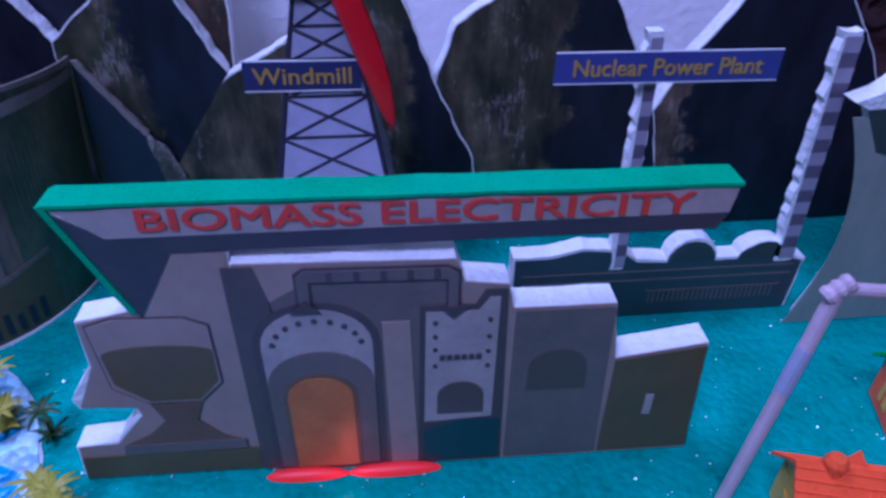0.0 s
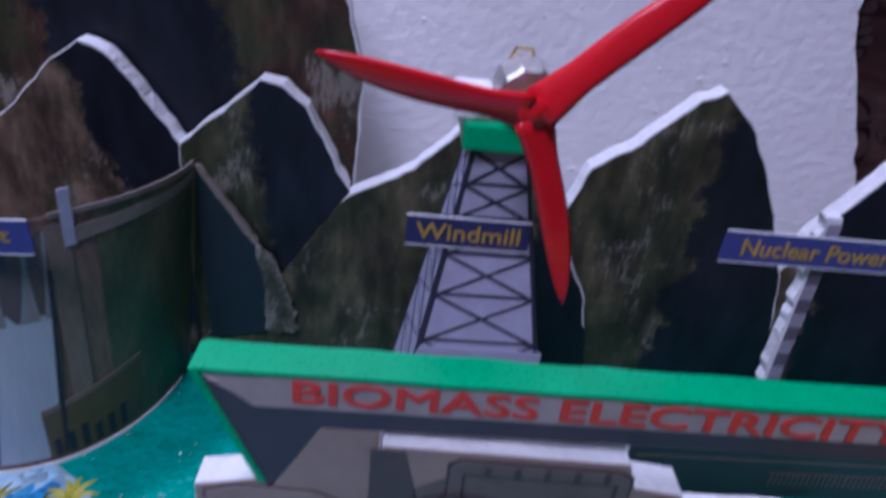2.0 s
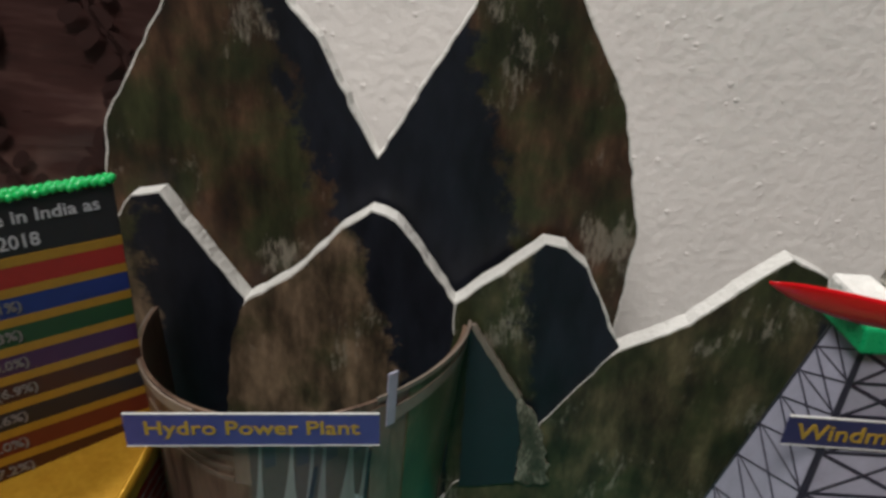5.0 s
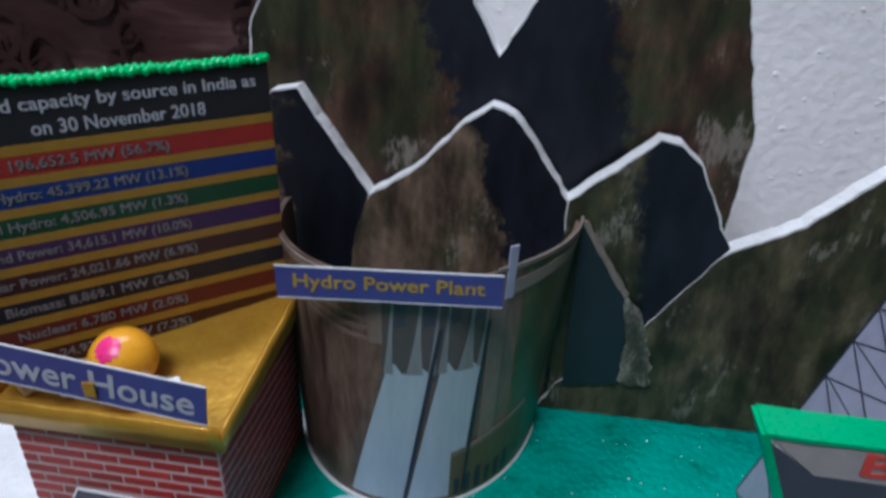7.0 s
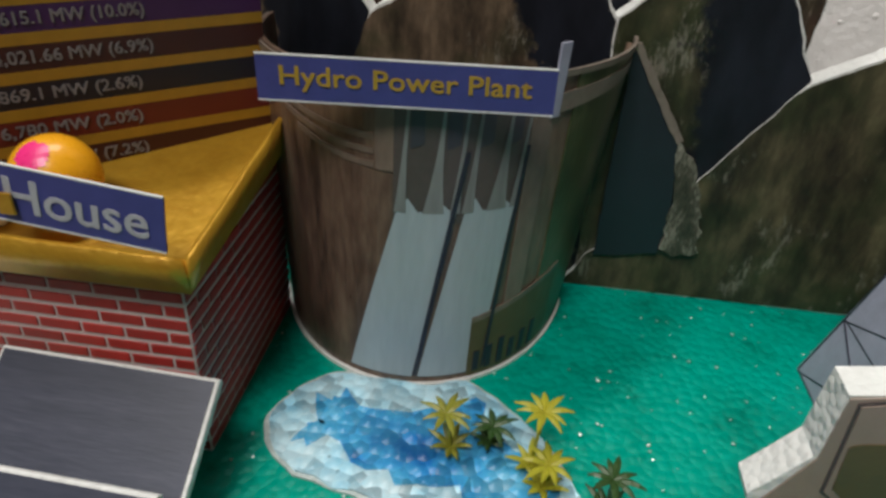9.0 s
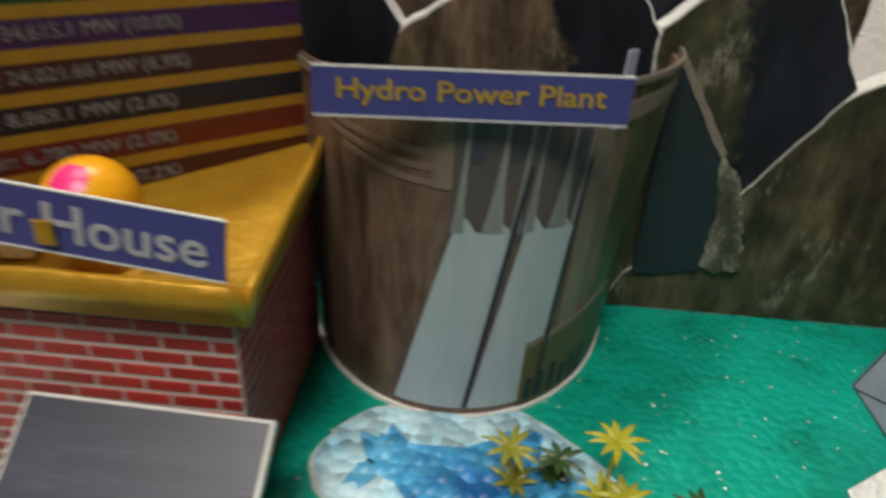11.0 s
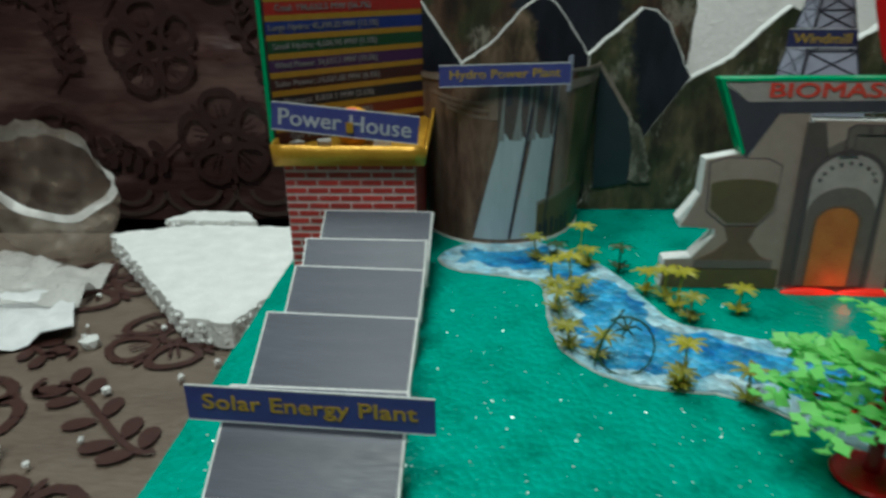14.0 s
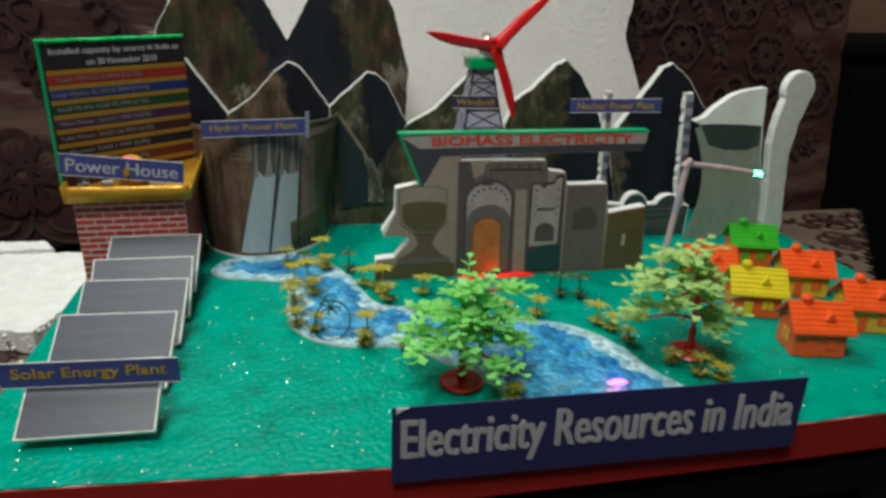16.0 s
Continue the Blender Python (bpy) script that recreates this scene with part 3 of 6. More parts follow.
def furniture():
    t = thing("table", pose(0, 0, 0), "dark low table under a brown patterned cloth", "table")
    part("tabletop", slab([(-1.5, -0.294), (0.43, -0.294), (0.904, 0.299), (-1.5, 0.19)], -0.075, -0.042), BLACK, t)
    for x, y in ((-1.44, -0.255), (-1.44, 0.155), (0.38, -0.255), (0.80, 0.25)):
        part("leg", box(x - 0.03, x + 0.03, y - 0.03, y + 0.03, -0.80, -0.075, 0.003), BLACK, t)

    def trimmed(bm):
        """Cut off what would hang past the slanting end and back of the table."""
        bmesh.ops.delete(bm, geom=[v for v in bm.verts if v.co.x > 0.430 + (v.co.y + 0.294) * 0.798 or v.co.y > 0.24 + (v.co.x + 0.4) * 0.0455], context="VERTS")
        return bm
    c = thing("tablecloth", pose(0, 0, -0.038), "brown satin tablecloth printed with dark maroon flowers", "tablecloth")
    smooth(part("cloth", trimmed(folded(-1.5, 1.0, -0.2935, 0.30, 200, 56, 0.0016, 2)), CLOTH, c))
    tagged(part("flower_print", trimmed(floral(4, -1.1, -0.27, -0.29, 0.23, 0.112, 0.0045)), CLOTH_INK, c, at=pose(0, 0, 0.0026)), kind="stuff")
    tagged(part("flower_print", trimmed(floral(7, 0.59, 1.0, -0.29, 0.30, 0.080, 0.004)), CLOTH_INK, c, at=pose(0, 0, 0.0026)), kind="stuff")
    s = thing("sofa", pose(0, 0, 0), "dark sofa covered with maroon satin floral cloth", "sofa")
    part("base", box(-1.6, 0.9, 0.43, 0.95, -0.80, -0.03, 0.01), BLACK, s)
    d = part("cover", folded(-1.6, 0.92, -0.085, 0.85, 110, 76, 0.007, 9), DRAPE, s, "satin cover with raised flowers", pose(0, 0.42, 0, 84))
    smooth(d)
    part("back_cushion", box(-1.6, 0.9, 0.46, 0.75, -0.02, 0.62, 0.03), BLACK, s)
    tagged(part("flower_print", floral(11, -1.3, -0.15, -0.04, 0.7, 0.13, 0.005), DRAPE_INK, s, at=pose(0, 0.4105, 0, 84)), kind="stuff")
    # these flowers carry the satin's sheen in their colour
    tagged(part("painted_flower_sheen", floral(12, 0.38, 0.9, 0.0, 0.7, 0.085, 0.0025), DRAPE_SHEEN, s, at=pose(0, 0.4105, 0, 84)), kind="stuff")
    # scalloped lace border along the lower hem
    bm = bmesh.new()
    for k in range(24):
        x = -1.5 + k * 0.1
        for f in (1.0, 0.55):
            ribbon(bm, [(x + 0.05 * f * math.cos(math.pi * j / 10), 0.035 - 0.035 * f * math.sin(math.pi * j / 10)) for j in range(11)], 0.006)
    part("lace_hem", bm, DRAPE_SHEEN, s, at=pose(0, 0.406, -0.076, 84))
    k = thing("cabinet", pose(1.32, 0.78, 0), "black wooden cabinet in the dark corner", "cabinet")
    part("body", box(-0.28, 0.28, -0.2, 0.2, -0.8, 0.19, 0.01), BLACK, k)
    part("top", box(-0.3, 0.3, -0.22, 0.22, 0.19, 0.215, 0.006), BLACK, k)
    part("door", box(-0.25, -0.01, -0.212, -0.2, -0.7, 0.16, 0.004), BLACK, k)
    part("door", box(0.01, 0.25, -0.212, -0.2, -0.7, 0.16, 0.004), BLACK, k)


def backdrop_sheet():
    out = rough_edge([(-0.205, -0.80), (0.55, -0.80), (0.55, -0.03), (0.401, 0.335), (0.358, 0.62), (-0.205, 0.62)], 0.0022, 0.012, 5)
    solo("foam_sheet", plate(out, 0.325, 0.02, bevel=0.001), FOAM_WALL, "large white bumpy packing sheet standing behind the mountains", "foam sheet")
    rnd, bm = random.Random(8), bmesh.new()
    for _ in range(650):
        r = rnd.uniform(0.0008, 0.0024) * rnd.uniform(0.6, 1)
        bmesh.ops.create_icosphere(bm, subdivisions=1, radius=r, matrix=pose(rnd.uniform(-0.19, 0.36), 0.3248, rnd.uniform(0.08, 0.6)) @ Matrix.Diagonal((1.3, 0.35, 1, 1)))
    solo("beads", bm, FOAM_WALL, "small raised beads on the white packing sheet", "beads", kind="stuff")
    solo("foam_offcut", plate(rough_edge([(0.425, 0.30), (0.440, 0.232), (0.448, 0.235), (0.456, 0.29), (0.452, 0.40), (0.418, 0.40)], 0.002, 0.012, 6), 0.345, 0.012), FOAM_WALL,
         "narrow white offcut of packing sheet hanging on the sofa cover", "foam offcut")


# ---------------------------------------------------------------- base board and pond
def base_board():
    t = thing("base_board", pose(0, 0, 0), "green painted bumpy base board with red taped edge", "base board")
    out = [(-0.274, -0.276), (0.015, -0.2985), (0.30, -0.299), (0.585, -0.293), (0.585, 0.225), (-0.276, 0.225)]
    part("slab", slab(out, -0.0335, -0.001), FOAM, t, "white foam slab")
    inner = rough_edge(out, 0.0006, 0.012, 2)
    part("painted_top", slab(inner, -0.0012, 0.0), GREEN_GROUND, t, "glossy bumpy sea-green paint")
    for a, c in ((out[0], out[1]), (out[1], out[2]), (out[2], out[3])):
        a, c = Vector(a), Vector(c)
        q = Vector((0, -0.0012))
        part("edge_tape", slab([a, c, c + q, a + q], -0.033, -0.0014), RED_EDGE, t, "dull red paper tape")
    # paint ridges, small drips along the left edge
    rnd, bm = random.Random(3), bmesh.new()
    for _ in range(1500):
        x, y = rnd.uniform(-0.26, 0.57), rnd.uniform(-0.285, 0.2)
        s, a = rnd.uniform(0.0005, 0.0013), rnd.uniform(0, 6.28)
        z = 0.0006 + rnd.uniform(0, 0.0006)
        vs = [bm.verts.new((x + s * math.cos(a + k * 2.1), y + s * math.sin(a + k * 2.1), z + rnd.uniform(-0.0004, 0.0006))) for k in range(3)]
        bm.faces.new(vs)
    solo("glitter", bm, GLITTER, "scattered silver glitter flakes on the green paint", "glitter", kind="stuff")


def pond():
    left = [(-0.085, 0.101), (-0.124, 0.101), (-0.144, 0.078), (-0.146, 0.06), (-0.131, 0.041), (-0.085, 0.027), (-0.063, 0.012), (-0.062, -0.051), (-0.053, -0.097), (-0.016, -0.130),
            (0.035, -0.140), (0.070, -0.172), (0.104, -0.218), (0.112, -0.292)]
    right = [(0.285, -0.292), (0.262, -0.248), (0.244, -0.215), (0.232, -0.165), (0.208, -0.127), (0.176, -0.108), (0.11, -0.085), (0.052, -0.060), (0.025, -0.045), (0.014, -0.012), (0.0, 0.035), (-0.022, 0.075), (-0.055, 0.105)]
    t = thing("pond", pose(0, 0, 0), "blue and white painted river with bumpy glossy surface", "river", kind="structure")
    loop = [(p.x, p.y) for p in spline(left + right, 6, True)]
    loop = [(x, max(-0.2915, y)) for x, y in loop]
    loop = [(x + 0.0022 * noise.noise(Vector((x * 90, y * 90, 0))), max(-0.2915, y + 0.0022 * noise.noise(Vector((x * 90, y * 90, 5))))) for x, y in loop]
    part("rim", slab(loop, -0.0005, 0.0011), POND_RIM, t, "whitish rim of dried glue")
    c = [Vector(p) for p in loop]
    n = len(c)
    inner = []
    for i in range(n):
        d = c[(i + 2) % n] - c[i - 2]
        inner.append(c[i] + Vector((-d.y, d.x)).normalized() * (0.0018 + 0.0028 * noise.noise(Vector((c[i].x * 60, c[i].y * 60, 9)))))
    inner = [(x, max(-0.2905, y)) for x, y in inner]
    part("water", slab(inner, 0.0, 0.0019), POND_WATER, t, "blue paint with dark blue streaks")
    c = [Vector(p) for p in inner]
    n = len(c)
    deep = []
    for i in range(n):
        d = c[(i + 3) % n] - c[i - 3]
        deep.append(c[i] + Vector((-d.y, d.x)).normalized() * (0.0150 + 0.017 * noise.noise(Vector((c[i].x * 38, c[i].y * 38, 2))) + 0.011 * noise.noise(Vector((c[i].x * 150, c[i].y * 150, 6)))))
    deep = [(x, max(-0.285, y)) for x, y in deep]
    part("deep_water", slab(deep, 0.0012, 0.0023), POND_DEEP, t, "deep blue painted streak")
    # diode stretched flat so that it also stands for pink light on the water
    bm = bmesh.new()
    bmesh.ops.create_icosphere(bm, subdivisions=2, radius=0.0042, matrix=Matrix.Diagonal((2.2, 1.0, 0.4, 1)))
    smooth(solo("diode", bm, LED_PINK, "glowing pink diode set in the river, widened to stand for its spilled light", "diode", at=pose(0.203, -0.228, 0.0024)))


# ---------------------------------------------------------------- mountains
def mountain(label, pts, y, depth, ridge, lean, warm, seed, bare=lambda x, z: z > 0.05, far=9.0):
    base = rough_edge(pts, 0.0007, 0.006, seed)
    t = thing("mountain", pose(0, 0, 0), label, "mountain", "cut-out mountains")
    part("foam_core", plate(base, y, depth), FOAM, t, "white cut foam edge")
    k = []
    c = [Vector(p) for p in base]
    n = len(c)
    for i in range(n):
        d = (c[(i + 1) % n] - c[i - 1])
        k.append(c[i] + Vector((-d.y, d.x)).normalized() * ((0.0012 + 0.0007 * noise.noise(Vector((c[i].x * 80, c[i].y * 80, seed)))) if bare(c[i].x, c[i].y) else -0.0004))
    k = [(x, max(0.001, z)) for x, z in k]
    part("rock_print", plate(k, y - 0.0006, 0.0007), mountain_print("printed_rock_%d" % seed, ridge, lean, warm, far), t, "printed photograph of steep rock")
    return t


def mountains():
    brown, tan, green = (0.085, 0.046, 0.028), (0.175, 0.122, 0.080), (0.105, 0.088, 0.048)
    mountain("tall dark brown rock mountain cut-out with two peaks", [(-0.22, 0.0), (0.06, 0.0), (0.094, 0.13), (0.098, 0.2), (0.079, 0.275), (0.045, 0.335), (0.0, 0.33), (-0.054, 0.237), (-0.085, 0.30), (-0.12, 0.34), (-0.165, 0.315), (-0.205, 0.25), (-0.22, 0.16)][::1],
             0.226, 0.012, -0.022, 0.3, brown, 1, far=0.085)
    mountain("grey-brown rock mountain cut-out with dark flank", [(-0.235, 0.0), (-0.135, 0.0), (-0.130, 0.150), (-0.15, 0.18), (-0.173, 0.215), (-0.19, 0.212), (-0.213, 0.18)], 0.2115, 0.012, -0.188, 0.0, tan, 2)
    mountain("pointed tan rock mountain cut-out behind the dam", [(-0.155, 0.0), (0.012, 0.0), (0.005, 0.14), (-0.005, 0.156), (-0.026, 0.188), (-0.041, 0.207), (-0.055, 0.212), (-0.072, 0.200), (-0.1, 0.17), (-0.130, 0.150), (-0.14, 0.12)], 0.209, 0.013, -0.004, 0.33, tan, 3, lambda x, z: z > 0.148)
    mountain("rock mountain cut-out with navy shaded flank", [(-0.004, 0.0), (0.093, 0.0), (0.092, 0.136), (0.077, 0.168), (0.068, 0.186), (0.055, 0.198), (0.042, 0.2), (0.02, 0.18), (-0.006, 0.158)], 0.206, 0.013, 0.043, 0.05, green, 4, lambda x, z: z > 0.137)
    mountain("broad green-brown mountain cut-out beside the windmill", [(-0.01, 0.0), (0.262, 0.0), (0.25, 0.07), (0.228, 0.115), (0.2, 0.19), (0.178, 0.2), (0.158, 0.183), (0.13, 0.155), (0.092, 0.134), (0.065, 0.095), (0.04, 0.055), (0.0, 0.022)], 0.2035, 0.012, 0.21, 0.0, green, 5, lambda x, z: x > 0.09 and z > 0.05)
    mountain("mossy mountain cut-out with dark cliff", [(0.222, 0.0), (0.395, 0.0), (0.378, 0.095), (0.356, 0.145), (0.343, 0.17), (0.325, 0.198), (0.305, 0.215), (0.291, 0.209), (0.262, 0.18), (0.236, 0.162), (0.22, 0.118), (0.235, 0.07)], 0.207, 0.013, 0.30, -0.05, green, 6)
    mountain("rock mountain cut-out behind the nuclear plant", [(0.36, 0.0), (0.58, 0.0), (0.555, 0.08), (0.53, 0.13), (0.517, 0.15), (0.487, 0.19), (0.46, 0.211), (0.446, 0.205), (0.42, 0.168), (0.392, 0.13), (0.376, 0.098), (0.37, 0.05)], 0.2095, 0.013, 0.41, 0.1, tan, 7)
    # dark navy cliff piece next to the dam and its pale cascade
    t = thing("cliff", pose(0, 0, 0), "dark navy cliff cut-out beside the dam with pale torn edge", "mountain", "cut-out mountains")
    part("cliff_print", plate(rough_edge([(0.004, 0.024), (0.040, 0.030), (0.041, 0.062), (0.036, 0.098), (0.021, 0.120), (0.004, 0.146)], 0.0006, 0.005, 8), 0.2005, 0.002), NAVY_PRINT, t)
    part("torn_edge", plate(rough_edge([(0.0352, 0.098), (0.0385, 0.100), (0.0235, 0.123), (0.007, 0.148), (0.003, 0.148), (0.020, 0.121)], 0.0005, 0.004, 9), 0.1995, 0.003), PARAPET, t, "pale torn paper edge")
    # cascade of pale flecks running down from the torn edge
    part("cascade", plate(rough_edge([(0.036, 0.100), (0.046, 0.090), (0.055, 0.070), (0.062, 0.034), (0.049, 0.029), (0.040, 0.034), (0.041, 0.066)], 0.0014, 0.004, 12), 0.1998, 0.002), CASCADE, t, "mossy printed rock with pale flecks")


# ---------------------------------------------------------------- dam
DAM = (-0.0925, 0.203, 0.080, 0.103)


def on_dam(a, out=0.0):
    """Plan point of the curved dam at angle a (degrees; 270 is its front)."""
    return Vector((DAM[0] + (DAM[2] + out) * math.cos(radians(a)), DAM[1] + (DAM[3] + out) * math.sin(radians(a)), 0))


def flared(p, z):
    """The roll opens slightly towards its top."""
    k = (p.x - DAM[0]) / DAM[2]
    return (DAM[0] + (p.x - DAM[0]) * (1 + (0.085 + 0.10 * max(0, k) ** 4) * z / 0.15), p.y, z)


def dam_sheet(a0, a1, lo, hi, out, thick, n=24):
    """Part of the curved sheet between two angles; lo and hi are heights as functions of 0..1."""
    bm = bmesh.new()
    rows = []
    for i in range(n + 1):
        u = i / n
        a = a0 + (a1 - a0) * u
        p, q = on_dam(a, out), on_dam(a, out - thick)
        rows.append([bm.verts.new(flared(p, lo(u))), bm.verts.new(flared(p, hi(u))), bm.verts.new(flared(q, hi(u))), bm.verts.new(flared(q, lo(u)))])
    for r, s in zip(rows, rows[1:]):
        for k in range(4):
            bm.faces.new((r[k], r[(k + 1) % 4], s[(k + 1) % 4], s[k]))
    bm.faces.new(rows[0]), bm.faces.new(rows[-1])
    return bm


def dam():
    t = thing("dam", pose(0, 0, 0), "curved paper hydro dam printed with rock walls and two water chutes", "dam")
    top = lambda u: 0.148 + 0.005 * math.sin(math.pi * u)
    part("wall", dam_sheet(182, 358, lambda u: 0.001, top, 0, 0.0016, 48), DAM_PRINT, t, "rolled sheet printed as brown rock")
    part("grassy_side", dam_sheet(318, 358, lambda u: 0.001, lambda u: 0.1535 - 0.007 * u, 0.0006, 0.0008), DAM_GREEN, t, "printed green bank")
    part("grassy_side", dam_sheet(183, 204, lambda u: 0.001, lambda u: 0.147 + 0.003 * u, 0.0006, 0.0008), DAM_GREEN, t, "printed green bank")
    part("base_strip", dam_sheet(192, 350, lambda u: 0.0, lambda u: 0.0018, 0.0018, 0.002, 40), FOAM, t, "white glue line at the foot")
    part("rim", dam_sheet(306, 358, lambda u: 0.152 - 0.004 * u, lambda u: 0.1545 - 0.003 * u, 0.0012, 0.001), PARAPET, t, "pale printed parapet")
    part("rim", dam_sheet(183, 250, lambda u: 0.146, lambda u: 0.148 + 0.004 * u, 0.0012, 0.001), PARAPET, t, "pale printed parapet")
    part("terrace", dam_sheet(310, 358, lambda u: 0.136 + 0.004 * u, lambda u: 0.1445 + 0.001 * u, 0.0010, 0.0008), PARAPET, t, "pale printed terrace under the parapet")
    part("sluice_wall", dam_sheet(267.5, 304, lambda u: 0.092, lambda u: 0.1465, 0.0005, 0.0004, 10), COLUMN_PRINT, t, "dark brown printed sluice wall")
    part("buttress", dam_sheet(304.5, 311, lambda u: 0.036, lambda u: 0.148, 0.0008, 0.0006, 4), DAM_BAND, t, "tan printed buttress")
    # water chutes, leaning and widening to the foot
    for a_top0, a_top1, a_bot0, a_bot1 in ((269, 285.3, 252.5, 274.6), (288, 302.6, 276.6, 297.5)):
        bm, n = bmesh.new(), 10
        prev = None
        for i in range(n + 1):
            u = i / n
            z = 0.006 + 0.094 * u
            row = []
            for k in range(7):
                w = k / 6
                a = (a_bot0 + (a_bot1 - a_bot0) * w) * (1 - u) + (a_top0 + (a_top1 - a_top0) * w) * u
                p = on_dam(a, 0.0008)
                row.append(bm.verts.new(flared(p, z + (0.004 * math.sin(k * 1.9) if i == n else 0))))
            if prev:
                for k in range(6):
                    bm.faces.new((prev[k], prev[k + 1], row[k + 1], row[k]))
            prev = row
        part("water_chute", bm, WATER_PRINT, t, "pale blue printed water")
        # jets above the chute, thin at the gate and spreading into the water
        for f, wide in ((0.03, 1.3), (0.60, 2.6), (0.97, 1.0)):
            bm, prev = bmesh.new(), None
            for i in range(8):
                u = i / 7
                z = 0.097 + 0.049 * u
                a = a_top0 + (a_top1 - a_top0) * f + 2.0 * u
                h = wide * (1 - u) ** 2.2 + 0.42
                cur = [bm.verts.new(flared(on_dam(a + d, 0.0010), z)) for d in (-h, h)]
                if prev:
                    bm.faces.new((prev[0], prev[1], cur[1], cur[0]))
                prev = cur
            part("water_jet", bm, JET_PRINT, t)
    for a, w in ((272, 3.6), (281.5, 3.6), (289.5, 4.4), (298.5, 3.4)):
        part("gate", dam_sheet(a, a + w, lambda u: 0.126 + 0.002 * u, lambda u: 0.1445, 0.0008, 0.0004, 3), NIGHT_PRINT, t, "dark printed sluice gate")
    for at, ab, h in ((287.2, 275.6, 0.7), (304.2, 299.0, 0.6)):
        bm, prev = bmesh.new(), None
        for i in range(11):
            u = i / 10
            z = 0.007 + 0.118 * u
            a = ab + (at - ab) * u
            cur = [bm.verts.new(flared(on_dam(a + d, 0.0013), z)) for d in (-h, h)]
            if prev:
                bm.faces.new((prev[0], prev[1], cur[1], cur[0]))
            prev = cur
        part("divider", bm, TRUSS, t)
    for a0, a1, z in ((224, 262, 0.1345), (230, 262, 0.1285), (236, 262, 0.1225)):
        part("arch_band", dam_sheet(a0, a1, lambda u: z - 0.007 * math.sin(u * 1.6), lambda u: z + 0.0026 - 0.007 * math.sin(u * 1.6), 0.0005, 0.0004, 10), DAM_BAND, t, "tan printed terrace line")
    part("gate_tower", dam_sheet(262.5, 267.5, lambda u: 0.115, lambda u: 0.143, 0.0007, 0.0005, 3), DAM_BAND, t, "tan printed gate tower")
    part("weir_house", dam_sheet(293.5, 328, lambda u: 0.003, lambda u: 0.036 + 0.012 * u, 0.0009, 0.0005, 8), OLIVE_PRINT, t, "printed stone wall at the foot")
    part("weir_cap", dam_sheet(293.5, 328, lambda u: 0.036 + 0.012 * u, lambda u: 0.0395 + 0.012 * u, 0.0011, 0.0006, 8), DAM_BAND, t, "tan printed coping")
    for k in range(6):
        a = 295.5 + 4.6 * k
        part("weir_opening", dam_sheet(a, a + 2.2, lambda u: 0.006, lambda u: 0.018 + 0.002 * (k % 3), 0.0012, 0.0005, 2), TRUSS, t, "dark printed opening")
    part("post", dam_sheet(309.3, 312.3, lambda u: 0.135, lambda u: 0.1655, 0.0014, 0.001, 2), STEEL_PRINT, t, "pale lilac paper post")
    sign("hydro_sign", "Hydro Power Plant", (-0.145, 0.088, 0.1615), (-0.0368, 0.0975, 0.1622), 0.0165, SIGN_BLUE, LETTER_YELLOW, "blue paper sign lettered Hydro Power Plant in yellow")


